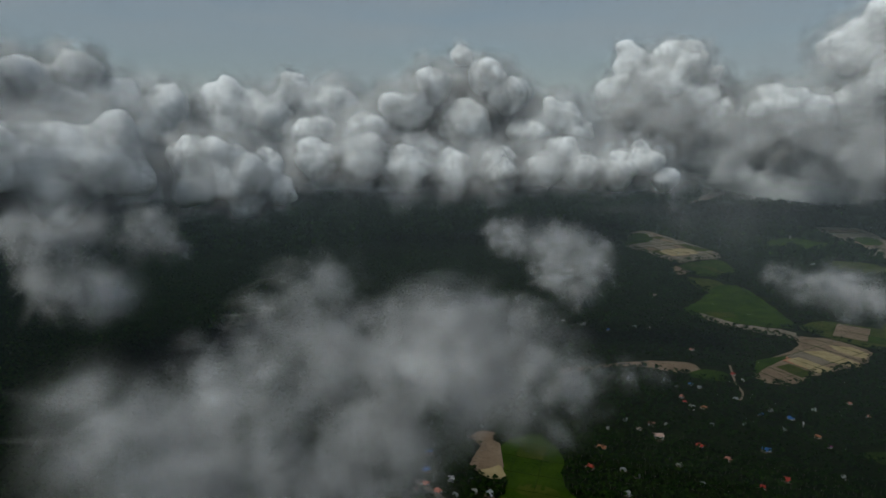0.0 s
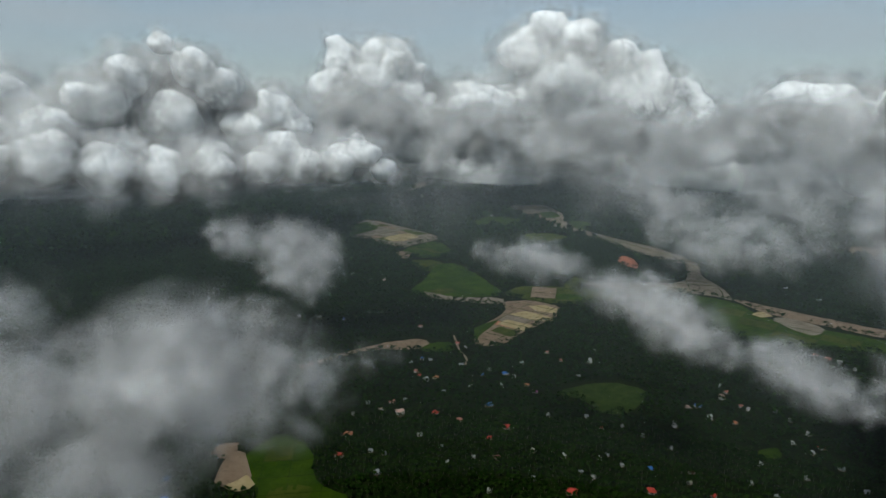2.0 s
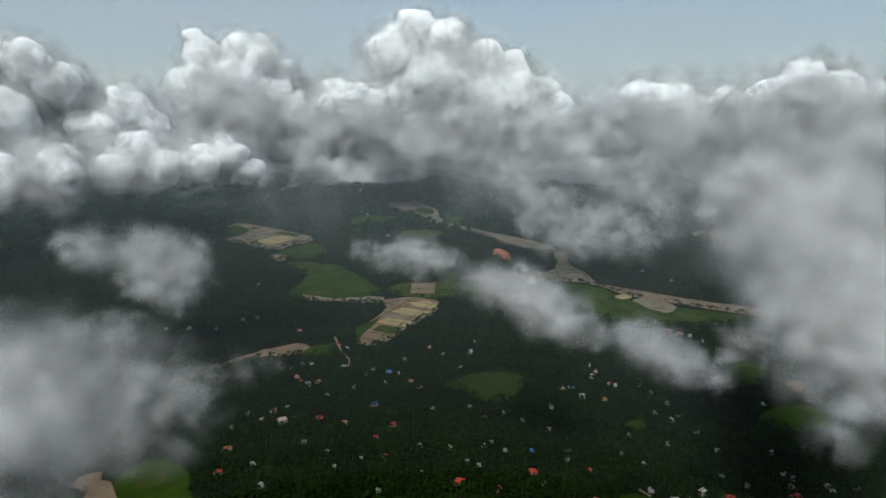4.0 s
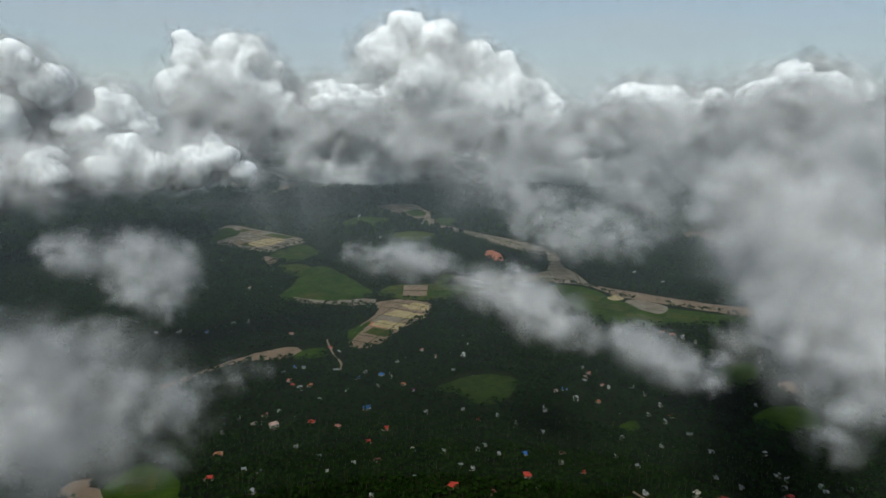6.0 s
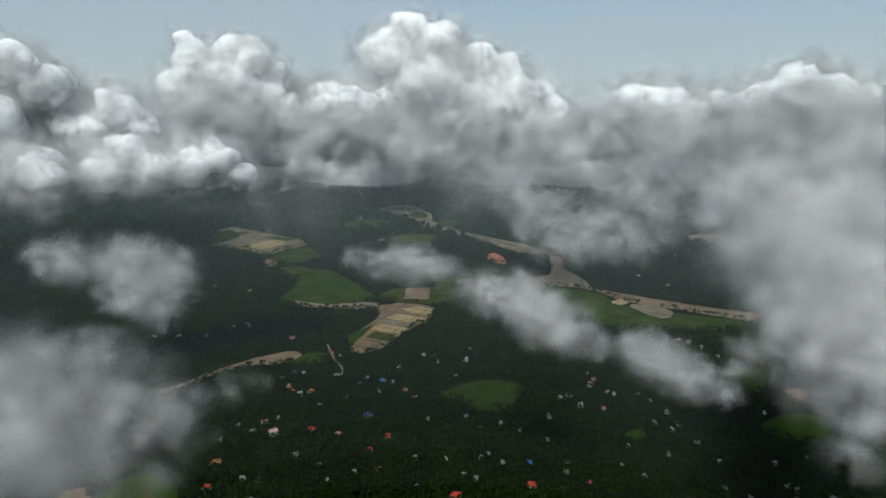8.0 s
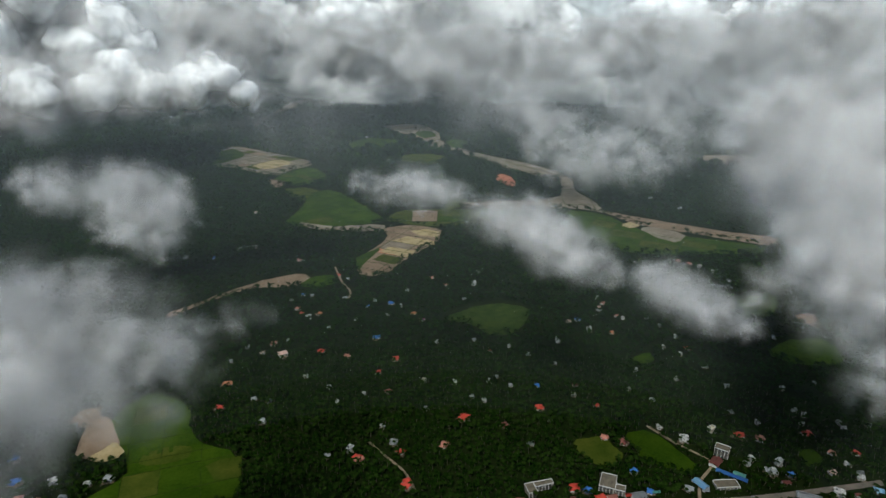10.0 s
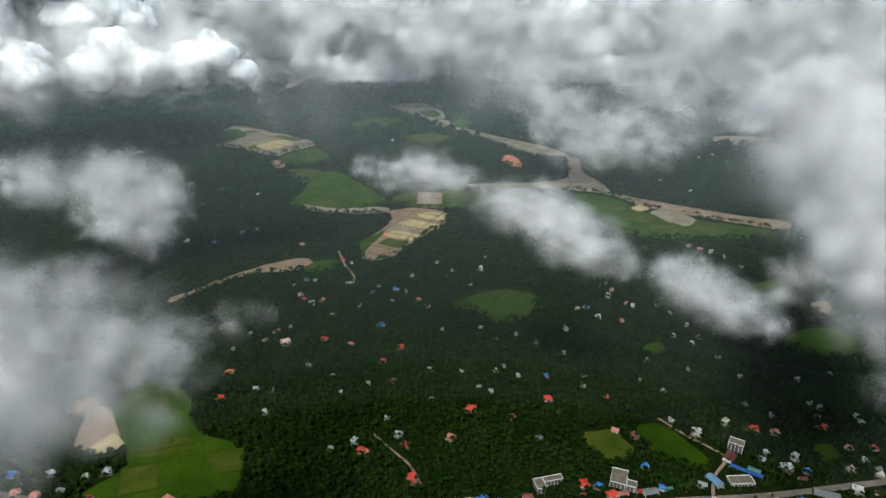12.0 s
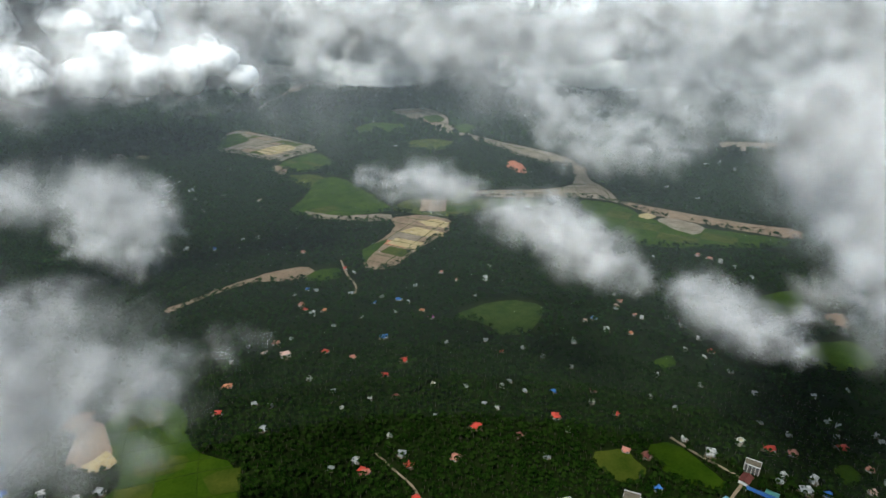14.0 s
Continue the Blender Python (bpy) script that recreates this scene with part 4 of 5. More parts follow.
shed(309.5, 473.6, -4, 10, 4, 3, 'teal', 'small roadside stall with a teal sheet roof')
shed(368.2, 470.0, 4, 7, 6, 3, 'grey', 'small roadside stall with a rusty grey roof')
shed(396.6, 470.6, 0, 8, 4, 3, 'cream', 'small roadside stall with a pale sheet roof')
utility_pole(387.3, 463.1)
shed(429.6, 439.5, 180, 9, 5, 3, 'blue', 'small roadside stall with a blue sheet roof')
shed(467.3, 470.5, -4, 10, 6, 3, 'maroon', 'small roadside stall with a dark brown roof')
utility_pole(458.5, 462.3)
shed(534.6, 442.0, 186, 7, 5, 3, 'maroon', 'small roadside stall with a dark brown roof')
utility_pole(525.3, 449.6)
shed(564.6, 475.3, 2, 8, 6, 3, 'grey', 'small roadside stall with a rusty grey roof')


# ---- woods ----
def tube(a, b, ra, rb, sides=4):
    a, b = np.array(a, float), np.array(b, float)
    d = (b - a) / np.linalg.norm(b - a)
    u = np.cross(d, (0.3, 0.9, 0.1))
    u /= np.linalg.norm(u)
    v = np.cross(d, u)
    ang = np.arange(sides) * 2 * np.pi / sides
    ring = np.cos(ang)[:, None] * u + np.sin(ang)[:, None] * v
    co = np.concatenate([a + ring * ra, b + ring * rb])
    q = [(i, (i + 1) % sides, sides + (i + 1) % sides, sides + i) for i in range(sides)]
    return co, np.array(q)


def joined(pieces):
    co, qs, n = [], [], 0
    for c, q in pieces:
        co.append(c)
        qs.append(q + n)
        n += len(c)
    return np.concatenate(co), np.concatenate(qs)


def palm_shape(r, height):
    """Trunk and crown of a coconut palm."""
    lean = r.normal(0, 0.6, 2)
    mid, top = np.array([lean[0] * 0.3, lean[1] * 0.3, height * 0.5]), np.array([lean[0], lean[1], height])
    trunk = joined([tube((0, 0, -0.5), mid, 0.24, 0.18), tube(mid, top, 0.18, 0.14)])
    fronds = []
    for k in range(13):
        az = k * 2.4 + r.uniform(-0.3, 0.3)
        rise = r.uniform(0.0, 1.0)
        length = r.uniform(3.4, 4.6)
        out = np.array([np.cos(az), np.sin(az), 0])
        side = np.array([-np.sin(az), np.cos(az), 0])
        spine = []
        for s, wide in ((0, 0.15), (0.4, 0.75), (0.75, 0.6), (1.0, 0.12)):
            p = top + out * length * s * (0.75 + 0.25 * (1 - rise)) + np.array([0, 0, length * (rise * 0.75 * s - (0.35 + 0.35 * rise) * s * s)])
            spine.append((p - side * wide, p + side * wide))
        co = np.array([v for pair in spine for v in pair])
        fronds.append((co, np.array([(0, 1, 3, 2), (2, 3, 5, 4), (4, 5, 7, 6)])))
    return trunk, joined(fronds)


def broad_shape(r, height, spread, clumps, leaves, leaf):
    """Trunk with limbs, and a crown of leaf sprays in uneven clumps."""
    fork = height * 0.4
    pieces = [tube((0, 0, -0.5), (0.1, 0, fork), 0.35, 0.25)]
    sprays = []
    for k in range(clumps):
        az = k * 2.4 + r.uniform(-0.5, 0.5)
        out = spread * (0.0 if k == 0 else r.uniform(0.35, 0.75))
        c = np.array([np.cos(az) * out, np.sin(az) * out, height * (0.82 if k == 0 else r.uniform(0.55, 0.8))])
        if k in (1, 2):
            pieces.append(tube((0.1, 0, fork), c, 0.18, 0.05, 3))
        rad = spread * r.uniform(0.36, 0.55)
        for _ in range(leaves):
            d = r.normal(size=3)
            d[2] = d[2] * 0.8 + 0.35
            d /= np.linalg.norm(d)
            p = c + d * rad * r.uniform(0.7, 1.1)
            n = d + r.normal(0, 0.45, 3)
            n /= np.linalg.norm(n)
            u = np.cross(n, r.normal(size=3))
            u /= np.linalg.norm(u)
            v = np.cross(n, u)
            s = leaf * r.uniform(0.6, 1.3)
            sprays.append((np.array([p - u * s, p - v * s * 0.6, p + u * s, p + v * s * 0.6]), np.array([(0, 1, 2, 3)])))
    return joined(pieces), joined(sprays)


def far_shape(r, spread, sprays):
    """A distant crown: overlapping leaf masses bulging up from the canopy."""
    out = []
    for _ in range(sprays):
        d = r.normal(size=3)
        d[2] = abs(d[2]) + 0.2
        d /= np.linalg.norm(d)
        p = d * spread * np.array([1, 1, 0.8]) + np.array([0, 0, 4.5])
        n = d + r.normal(0, 0.35, 3)
        n /= np.linalg.norm(n)
        u = np.cross(n, r.normal(size=3))
        u /= np.linalg.norm(u)
        v = np.cross(n, u)
        s = spread * r.uniform(0.5, 0.85)
        out.append((np.array([p - u * s, p - v * s * 0.7, p + u * s, p + v * s * 0.7]), np.array([(0, 1, 2, 3)])))
    return joined(out)


def spread_out(shapes, xy, scale, r, lift=None):
    """Many turned and scaled copies of the shapes in one array."""
    cos, qs, n = [], [], 0
    which = r.integers(0, len(shapes), len(xy))
    for k, (co, q) in enumerate(shapes):
        at = np.where(which == k)[0]
        if not len(at):
            continue
        a = r.uniform(0, 2 * np.pi, len(at))
        c, s, f = np.cos(a), np.sin(a), scale[at]
        out = np.empty((len(at), len(co), 3), np.float32)
        out[:, :, 0] = (co[:, 0] * c[:, None] - co[:, 1] * s[:, None]) * f[:, None] + xy[at, 0:1]
        out[:, :, 1] = (co[:, 0] * s[:, None] + co[:, 1] * c[:, None]) * f[:, None] + xy[at, 1:2]
        out[:, :, 2] = co[:, 2] * f[:, None] + (0 if lift is None else lift[at, None])
        cos.append(out.reshape(-1, 3))
        qs.append((q[None] + (np.arange(len(at)) * len(co))[:, None, None]).reshape(-1, 4) + n)
        n += len(at) * len(co)
    return np.concatenate(cos), np.concatenate(qs)


def scattered(r, d0, d1, step, margin):
    """Jittered places in a ring sector round the flight line, off the open land and the houses."""
    g = np.arange(-d1 - step, d1 + step, step)
    xy = np.stack(np.meshgrid(g, g), -1).reshape(-1, 2)
    xy = xy + r.uniform(-0.55, 0.55, xy.shape) * step
    dist, az = np.hypot(xy[:, 0], xy[:, 1]), np.degrees(np.arctan2(xy[:, 0], xy[:, 1] + 90))
    xy = xy[(dist >= d0) & (dist < d1) & (az > -72) & (az < 51)]
    keep = np.ones(len(xy), bool)
    for pts in OPEN_LAND:
        keep &= ~inside(xy[:, 0], xy[:, 1], [tuple(q) for q in pts])
    for x, y, size in CLEARINGS:
        dx, dy = xy[:, 0] - x, xy[:, 1] - y
        keep &= (dx / (size * 0.46 + margin)) ** 2 + ((dy + size * 0.16) / (size * 0.5 + margin)) ** 2 > 1
    return xy[keep]


def woods(name, label, crowns, trunks, xy, scale, r, leaf):
    ob = thing(name, label, "trees", kind="stuff")
    state = r.integers(0, 1 << 30)
    for key, shapes, mat in (("crowns", crowns, leaf), ("trunks", trunks, M["bark"])):
        if shapes:
            co, q = spread_out(shapes, xy, scale, np.random.default_rng(state))
            sub = new(key, quads_mesh(key, co, q, mat))
            sub.parent = ob
            tagged(sub, kind="stuff")
    return ob


r = np.random.default_rng(11)
xy = scattered(r, 345, 860, 6.4, 0.0)
kind = r.uniform(size=len(xy)) + 0.25 * np.array([noise.noise(Vector((a * 0.012, b * 0.012, 3))) for a, b in xy])
palms, broads = xy[kind < 0.52], xy[kind >= 0.52]
palm_kinds = [palm_shape(r, h) for h in (9.0, 10.5, 12.0, 8.0)]
broad_kinds = [broad_shape(r, h, s, 6, 9, 1.25) for h, s in ((9.0, 4.2), (7.5, 3.8), (10.5, 4.8), (6.5, 3.4))]

# the trees by the road and the open fields stand singly
single_palm = (palms[:, 1] < 500) & (abs(palms[:, 0]) < 470)
single_broad = (broads[:, 1] < 500) & (abs(broads[:, 0]) < 470)
for label, category, group, kinds, spots, leaf in (
        ("tall coconut palm with drooping dark green fronds", "palm tree", "roadside palms", palm_kinds, palms[single_palm][:260], M["palm"]),
        ("round-crowned broadleaf tree with dark green foliage", "tree", "roadside trees", broad_kinds, broads[single_broad][:260], M["leaf"])):
    name = "palm_tree" if category == "palm tree" else "broadleaf_tree"
    for k, (trunk, crown) in enumerate(kinds):
        first = None
        for i, (a, b) in enumerate(spots[k::len(kinds)]):
            s = r.uniform(0.62, 1.05)
            m = pose(a, b, 0, 0, 0, r.uniform(0, 360)) @ Matrix.Scale(s, 4)
            if first is None:
                first = thing(name, label, category, group)
                for key, (co, q), mat in (("trunk", trunk, M["bark"]), ("crown", crown, leaf)):
                    new(key, quads_mesh(key, co, q, mat)).parent = first
                first.matrix_basis = m
            else:
                t = copy_thing(first, pose(a, b, 0, 0, 0, r.uniform(0, 360)))
                t.scale = (s, s, s)
rest_p = np.concatenate([palms[~single_palm], palms[single_palm][260:]])
rest_b = np.concatenate([broads[~single_broad], broads[single_broad][260:]])
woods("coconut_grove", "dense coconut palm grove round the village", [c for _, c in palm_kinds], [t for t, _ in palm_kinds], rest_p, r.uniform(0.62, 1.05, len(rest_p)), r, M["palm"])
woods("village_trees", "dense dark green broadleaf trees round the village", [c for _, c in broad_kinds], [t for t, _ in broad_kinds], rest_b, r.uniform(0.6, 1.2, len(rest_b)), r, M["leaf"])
mid_kinds = [broad_shape(r, h, s, 4, 4, 2.1) for h, s in ((10.0, 5.0), (8.0, 4.4), (11.0, 5.5))]
xy = scattered(r, 860, 2300, 12.5, 1)
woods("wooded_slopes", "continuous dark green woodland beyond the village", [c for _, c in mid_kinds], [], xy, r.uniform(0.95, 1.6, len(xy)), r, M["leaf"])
far_kinds = [far_shape(r, 14, 8), far_shape(r, 18, 9)]
xy = scattered(r, 2300, 4400, 34, 4)
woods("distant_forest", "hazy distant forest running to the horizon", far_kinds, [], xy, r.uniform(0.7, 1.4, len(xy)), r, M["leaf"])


# ---- clouds ----
cloud('cloud', 'small ragged grey-white cumulus drifting below the camera', 'soft', 2030, (
    (-216.2, 356.8, 412.1, 10.2),
    (-199.4, 364.0, 406.0, 16.9),
    (-181.1, 371.3, 401.6, 19.1),
    (-161.6, 377.9, 396.4, 20.3),
    (-143.9, 383.4, 393.1, 17.8),
    (-134.8, 382.3, 379.1, 13.5),
    (-163.1, 371.8, 377.6, 20.3),
    (-149.4, 372.0, 362.9, 15.2),
    (-209.4, 357.5, 400.8, 11.0),
), 5, 2, 0.75, (0.42, 0.85), (0.0, 1.35))
cloud('cloud', 'broad ragged low cloud veiling the woods', 'soft', 1728, (
    (-170.0, 317.3, 355.2, 18.7),
    (-191.0, 303.5, 348.2, 27.2),
    (-162.3, 310.7, 333.3, 29.2),
    (-137.8, 313.4, 318.5, 27.2),
    (-195.8, 286.5, 321.0, 38.9),
    (-165.0, 294.4, 306.1, 37.0),
    (-130.3, 307.6, 303.2, 23.4),
    (-116.0, 321.3, 318.8, 14.8),
    (-92.7, 328.3, 319.7, 12.5),
    (-73.6, 332.1, 318.7, 9.3),
    (-212.1, 286.9, 340.2, 35.0),
    (-222.5, 271.6, 325.0, 46.7),
    (-229.0, 279.8, 348.7, 38.9),
), 5, 3, 0.75, (0.42, 0.85), (0.0, 1.35))
cloud('cloud', 'long low cloud strip over the valley fields', 'soft', 2361, (
    (-7.1, 662.3, 326.3, 15.0),
    (26.6, 661.6, 325.4, 24.6),
    (60.3, 657.8, 318.3, 28.7),
    (90.5, 651.9, 308.2, 21.9),
    (120.2, 641.7, 288.8, 23.2),
    (153.3, 633.4, 282.9, 27.3),
    (182.9, 626.6, 283.9, 31.4),
    (204.6, 614.2, 265.8, 34.1),
    (232.1, 600.1, 251.8, 31.4),
    (252.5, 587.1, 238.1, 24.6),
    (273.0, 577.0, 234.0, 17.8),
), 5, 4, 0.75, (0.42, 0.85), (0.0, 1.35))
cloud('cloud', 'small thin cloud wisp above the palm village', 'thin', 1069, (
    (227.4, 394.8, 305.5, 14.8),
    (242.6, 383.8, 299.5, 20.7),
    (258.9, 371.2, 293.4, 20.7),
    (274.2, 357.8, 286.6, 16.7),
    (287.1, 346.2, 281.9, 11.8),
), 4, 5, 0.75, (0.45, 0.9), (0.0, 1.35))
cloud('cloud', 'tall near cloud wall of grey-white vapour', 'dense', 2300, (
    (501.2, 680.1, 389.3, 49.2),
    (530.6, 656.1, 371.5, 65.6),
    (514.9, 583.8, 339.2, 76.5),
    (577.1, 620.1, 376.9, 82.0),
    (521.9, 497.3, 342.2, 85.2),
    (444.6, 428.3, 304.1, 53.4),
    (410.9, 365.9, 289.0, 48.8),
    (399.6, 326.1, 279.2, 41.0),
    (429.2, 480.0, 297.3, 32.8),
    (376.7, 432.1, 277.5, 21.6),
    (471.7, 382.0, 310.1, 79.9),
    (368.7, 292.6, 252.2, 20.8),
    (343.1, 411.2, 266.1, 14.9),
), 5, 6, 0.9, (0.4, 0.85), (0.2, 1.12))
cloud('cloud', 'ragged mid-distance cloud over the river', 'soft', 1715, (
    (473.0, 1672.6, 239.9, 68.8),
    (540.8, 1645.0, 196.6, 85.2),
    (628.5, 1606.0, 155.3, 85.2),
    (712.3, 1569.4, 145.3, 72.1),
    (785.7, 1531.0, 128.7, 49.2),
    (474.0, 1657.1, 156.4, 42.6),
    (541.8, 1623.3, 98.0, 52.4),
    (434.5, 1689.2, 284.3, 65.6),
), 5, 7, 0.75, (0.42, 0.85), (0.0, 1.35))
cloud('cloud', 'thin ragged cloud column above far fields', 'thin', 1441, (
    (935.4, 1977.5, 185.2, 112.7),
    (1002.5, 1936.1, 134.9, 82.0),
    (1042.8, 1933.1, 244.5, 92.2),
    (1037.0, 1903.7, 65.3, 51.2),
    (946.1, 1985.0, 275.7, 102.4),
    (1168.5, 1842.0, 130.3, 82.0),
    (1175.4, 1855.8, 234.9, 102.4),
), 4, 8, 0.75, (0.45, 0.9), (0.0, 1.35))
cloud('cloud', 'long flat-based cloud bank lit from above', 'dense', 3912, (
    (-246.5, 1060.8, 419.2, 41.5),
    (-293.7, 1048.5, 402.8, 50.3),
    (-352.6, 1031.8, 401.8, 48.1),
    (-421.8, 1008.0, 400.8, 52.4),
    (-500.5, 975.0, 400.2, 56.8),
    (-577.2, 935.1, 389.5, 54.6),
    (-651.9, 891.5, 400.8, 61.2),
    (-722.7, 843.9, 423.0, 61.2),
    (-788.0, 790.4, 419.2, 50.3),
    (-205.5, 1065.6, 384.7, 28.4),
    (-384.2, 1024.1, 432.7, 43.7),
), 7, 9, 0.9, (0.35, 0.75), (0.68, 1.14), 0.76)
cloud('cloud', 'white cumulus towers above the flat bank', 'dense', 3348, (
    (-1049.1, 1871.7, 694.3, 41.0),
    (-1155.0, 1818.6, 600.5, 94.2),
    (-980.9, 1911.8, 618.5, 94.2),
    (-909.6, 1947.1, 560.6, 86.1),
    (-1224.5, 1777.4, 504.1, 114.7),
    (-1034.1, 1887.6, 464.0, 118.8),
    (-744.1, 2013.1, 482.6, 94.2),
    (-1339.7, 1695.6, 426.6, 114.7),
    (-833.6, 1978.0, 424.3, 102.4),
    (-1477.4, 1584.9, 428.4, 102.4),
    (-686.5, 2030.9, 424.6, 82.0),
), 7, 10, 0.9, (0.35, 0.75), (0.68, 1.14), 0.76)
cloud('cloud', 'tall distant cumulus with a bright top', 'far', 2272, (
    (-760.9, 2923.7, 796.0, 45.6),
    (-730.4, 2937.4, 720.6, 91.2),
    (-573.2, 2968.8, 748.9, 96.9),
    (-474.0, 2988.2, 714.1, 114.0),
    (-397.7, 3001.8, 665.0, 85.5),
    (-580.0, 2975.1, 612.3, 176.7),
    (-462.0, 2996.6, 536.5, 159.6),
    (-750.3, 2939.4, 560.9, 159.6),
    (-340.2, 3011.5, 431.5, 188.1),
    (-179.6, 3025.6, 470.5, 159.6),
    (-70.9, 3030.2, 496.9, 142.5),
    (-131.5, 3023.4, 335.4, 142.5),
    (-398.7, 2999.2, 312.4, 142.5),
), 7, 11, 0.9, (0.35, 0.75), (0.68, 1.14), 0.76)
cloud('cloud', 'great distant cumulus heap with white crown', 'far', 3008, (
    (274.4, 3328.0, 899.4, 107.1),
    (437.1, 3318.3, 829.9, 144.9),
    (169.0, 3346.8, 772.3, 176.4),
    (617.1, 3300.4, 695.0, 157.5),
    (794.8, 3264.5, 671.0, 119.7),
    (915.2, 3237.4, 547.6, 138.6),
    (407.7, 3335.3, 613.5, 264.7),
    (709.8, 3287.3, 494.5, 239.4),
    (1006.0, 3209.7, 405.1, 170.1),
    (224.7, 3353.6, 524.8, 207.9),
    (42.0, 3360.7, 495.3, 176.4),
    (528.6, 3316.2, 343.6, 226.8),
    (831.5, 3252.8, 298.7, 170.1),
    (1122.4, 3168.0, 316.1, 157.5),
    (281.4, 3341.6, 277.1, 163.8),
    (-25.8, 3353.2, 279.5, 138.6),
    (680.6, 3276.5, 172.4, 132.3),
    (1234.1, 3127.5, 317.3, 126.0),
), 7, 12, 0.9, (0.35, 0.75), (0.68, 1.14), 0.76)
cloud('cloud', 'distant cumulus heads in pale haze', 'far', 3273, (
    (1520.3, 3372.5, 492.8, 158.8),
    (1687.3, 3294.4, 492.8, 179.5),
    (1824.6, 3221.3, 415.9, 179.5),
    (1949.7, 3149.8, 432.4, 151.8),
    (1528.8, 3362.5, 301.5, 151.8),
    (2109.2, 3049.6, 507.9, 179.5),
    (2249.9, 2948.5, 621.9, 138.0),
    (2356.3, 2868.7, 563.8, 158.8),
    (2423.9, 2813.6, 451.7, 186.4),
    (2227.0, 2965.6, 406.0, 207.1),
    (2540.3, 2708.3, 343.1, 193.3),
    (2053.2, 3080.3, 312.7, 151.8),
    (2337.9, 2875.7, 292.6, 172.6),
), 7, 13, 0.9, (0.35, 0.75), (0.68, 1.14), 0.76)
cloud('cloud', 'rounded cumulus over the western woods', 'dense', 1518, (
    (-1078.2, 815.3, 401.3, 72.7),
    (-1031.1, 864.2, 375.0, 72.7),
    (-1114.1, 773.4, 415.0, 59.7),
    (-987.8, 902.2, 336.1, 46.7),
    (-1036.6, 846.9, 308.5, 46.7),
    (-1106.1, 774.1, 349.6, 64.9),
    (-1062.1, 826.9, 352.5, 64.9),
), 7, 14, 0.9, (0.35, 0.75), (0.68, 1.14), 0.76)
cloud('cloud', 'wide grey cumulus mass beyond the woods', 'dense', 1422, (
    (-1161.4, 573.2, 426.5, 103.3),
    (-1195.9, 508.3, 409.3, 103.3),
    (-1120.9, 633.0, 391.4, 68.8),
    (-1228.6, 442.7, 423.1, 110.6),
    (-1252.7, 384.6, 417.0, 110.6),
    (-1182.7, 525.3, 367.1, 86.1),
), 7, 15, 0.9, (0.35, 0.75), (0.68, 1.14), 0.76)
cloud('cloud', 'small ragged low clouds over dark woods', 'soft', 1852, (
    (-618.1, 220.6, 345.0, 32.8),
    (-601.3, 243.1, 329.9, 32.8),
    (-593.7, 279.8, 391.5, 27.5),
    (-580.6, 295.1, 378.1, 22.3),
    (-616.5, 242.8, 391.6, 28.8),
    (-569.7, 305.9, 364.9, 15.7),
    (-634.6, 209.0, 391.2, 32.8),
    (-626.6, 210.7, 357.8, 26.2),
), 4, 16, 0.75, (0.42, 0.85), (0.0, 1.35))
cloud('cloud', 'broad low cloud rolling over the hill', 'soft', 2174, (
    (-295.7, 243.3, 328.2, 45.1),
    (-323.8, 196.5, 294.3, 49.6),
    (-361.4, 174.5, 326.2, 22.5),
    (-377.7, 127.2, 294.5, 49.6),
    (-265.0, 276.9, 351.0, 27.0),
    (-317.9, 246.3, 379.1, 27.0),
    (-247.0, 247.4, 272.0, 49.6),
    (-284.0, 197.6, 245.1, 58.6),
    (-343.4, 142.4, 257.4, 58.6),
    (-220.8, 289.2, 317.3, 31.6),
    (-338.8, 217.0, 356.6, 27.0),
    (-182.8, 312.0, 326.2, 27.0),
), 4, 17, 0.75, (0.42, 0.85), (0.0, 1.35))
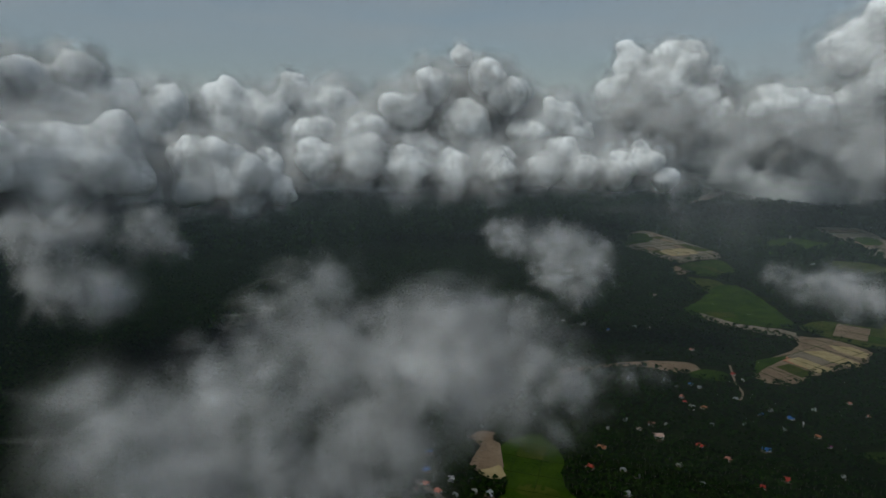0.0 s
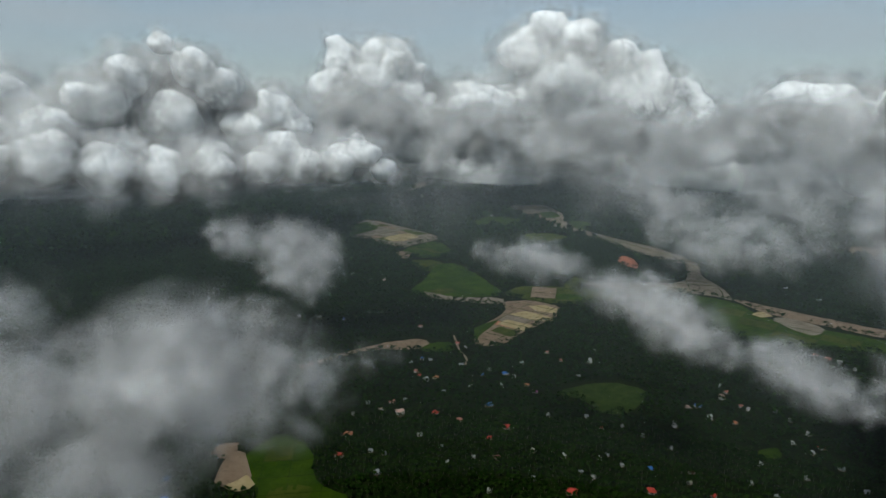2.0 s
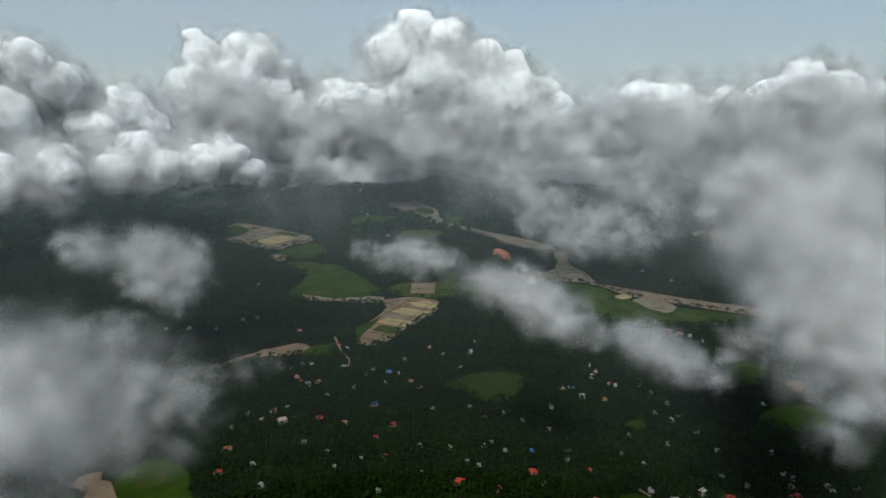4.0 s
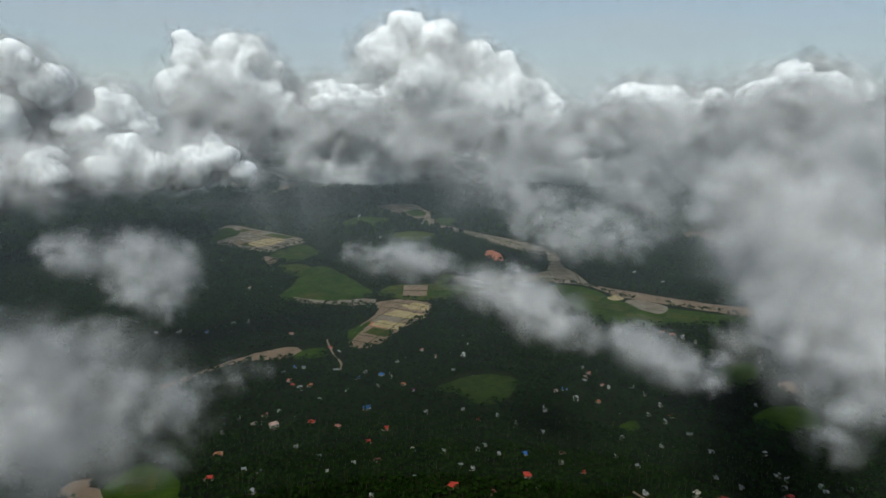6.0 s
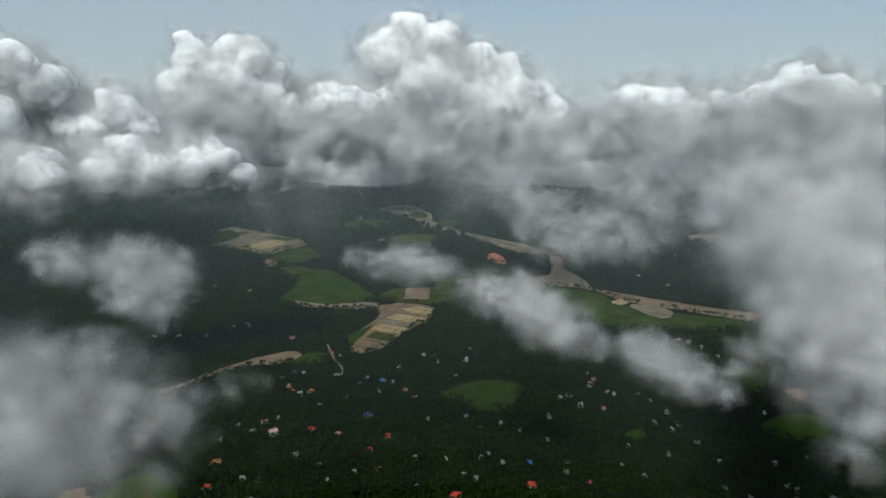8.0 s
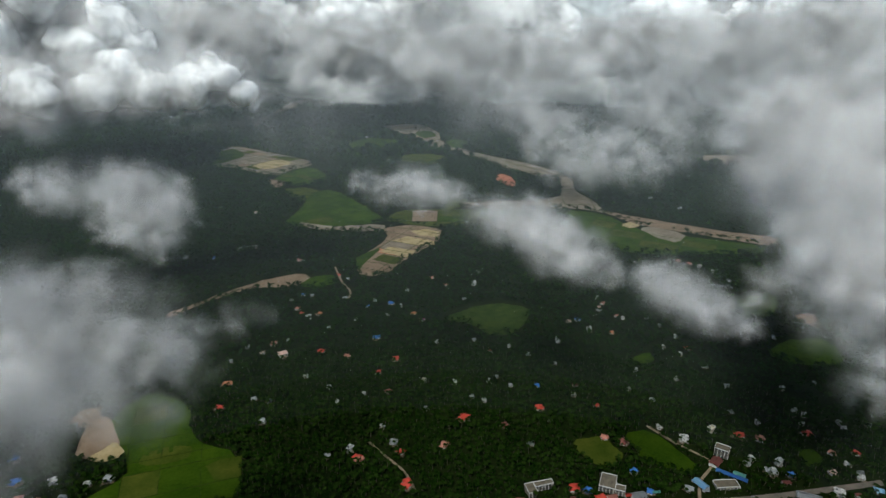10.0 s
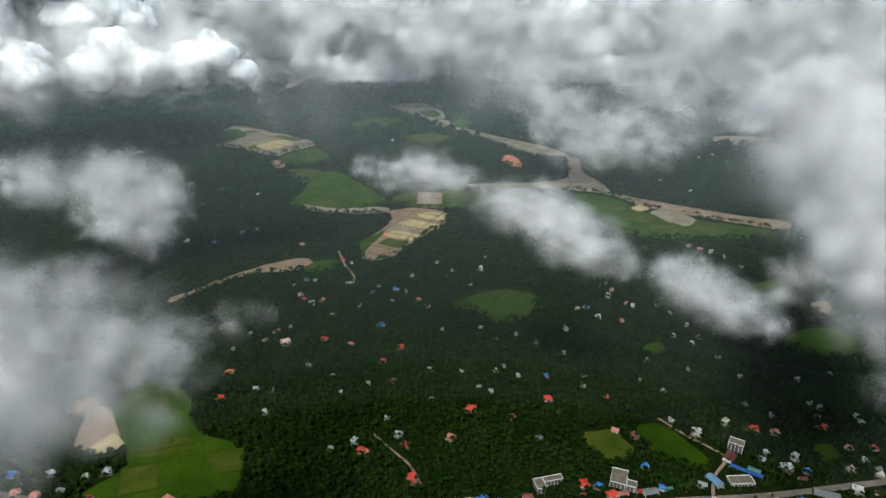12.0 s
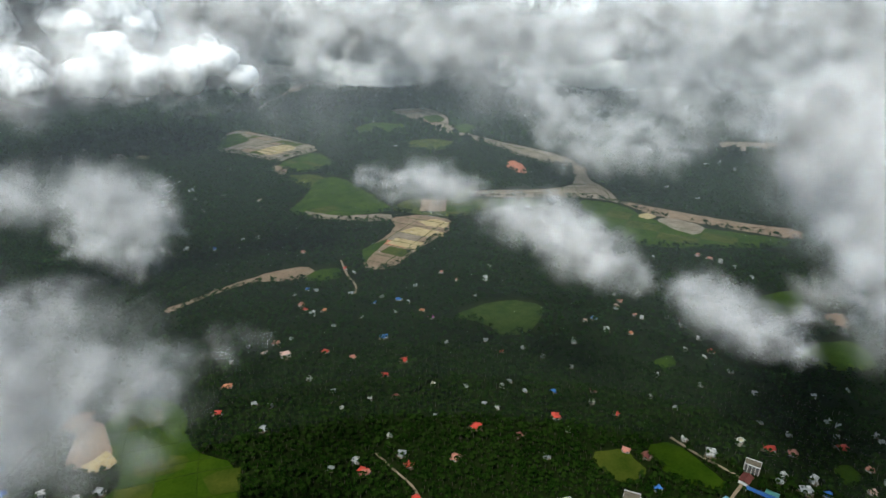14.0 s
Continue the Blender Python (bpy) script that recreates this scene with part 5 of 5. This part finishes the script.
cloud('cloud', 'hazy cumulus heads along the western horizon', 'far', 3161, (
    (-3123.3, 1619.1, 509.5, 227.6),
    (-2997.9, 1828.1, 535.8, 195.0),
    (-2852.1, 2037.0, 492.8, 182.0),
    (-2674.3, 2254.5, 549.6, 149.5),
    (-2425.4, 2507.0, 623.8, 117.0),
    (-2539.6, 2398.7, 474.8, 182.0),
    (-2269.9, 2645.2, 533.5, 182.0),
    (-3177.4, 1512.5, 638.5, 195.0),
    (-3070.9, 1698.2, 720.7, 130.0),
    (-3271.8, 1316.2, 585.3, 260.1),
    (-2933.5, 1921.2, 395.1, 195.0),
    (-2642.8, 2286.9, 386.7, 195.0),
), 7, 18, 0.9, (0.35, 0.75), (0.68, 1.14), 0.76)
cloud('cloud', 'far cloud deck merging into white haze', 'far', 4464, (
    (-464.8, 2827.9, 408.2, 159.0),
    (-234.9, 2854.2, 372.0, 159.0),
    (7.4, 2863.1, 358.6, 169.6),
    (254.5, 2849.0, 310.6, 148.4),
    (502.8, 2817.9, 334.6, 169.6),
    (745.7, 2763.0, 312.7, 169.6),
    (974.1, 2695.2, 361.8, 148.4),
    (1187.8, 2610.8, 387.4, 148.4),
    (1405.8, 2501.7, 380.4, 159.0),
    (1650.6, 2349.9, 376.0, 169.6),
    (1799.2, 2241.6, 400.8, 185.5),
    (1913.1, 2145.1, 365.7, 185.5),
    (-681.5, 2785.0, 432.3, 159.0),
), 7, 19, 0.9, (0.4, 0.85), (0.1, 1.15))
cloud('cloud', 'grey cumulus heap on the western horizon', 'far', 1590, (
    (-1051.2, 2134.9, 590.8, 99.0),
    (-1104.8, 2110.2, 484.8, 166.4),
    (-952.7, 2179.2, 446.5, 126.0),
    (-838.7, 2224.3, 492.1, 99.0),
    (-1017.9, 2148.1, 383.4, 166.4),
    (-772.3, 2244.9, 404.6, 99.0),
    (-1185.9, 2067.4, 553.9, 157.4),
), 7, 20, 0.9, (0.35, 0.75), (0.68, 1.14), 0.76)
# continuous far bank along the horizon
bank = []
for k in range(26):
    az = radians(-72 + k * 5.2)
    bank.append((math.sin(az) * 4050, math.cos(az) * 4050, 190 + 90 * math.sin(k * 1.7), 340 + 60 * math.sin(k * 2.9)))
cloud("cloud_bank", "pale cloud bank closing the horizon", "far", 2200, bank, 5, 90, 0.75, (0.35, 0.75), (0.68, 1.14), 0.76)
# thin scud hanging below the far clouds
scud = []
for k in range(40):
    y = 1900 + 46 * k
    scud.append(((math.sin(k * 2.4) * 0.8 - 0.1) * y, y, 230 + 70 * math.sin(k * 1.3), 210))
cloud("scud", "thin grey mist hanging below the far clouds", "scud", 420, scud, 0, 91, 0.5, (0.6, 1.2))
# distance haze put in as 36 tinted see-through sheets
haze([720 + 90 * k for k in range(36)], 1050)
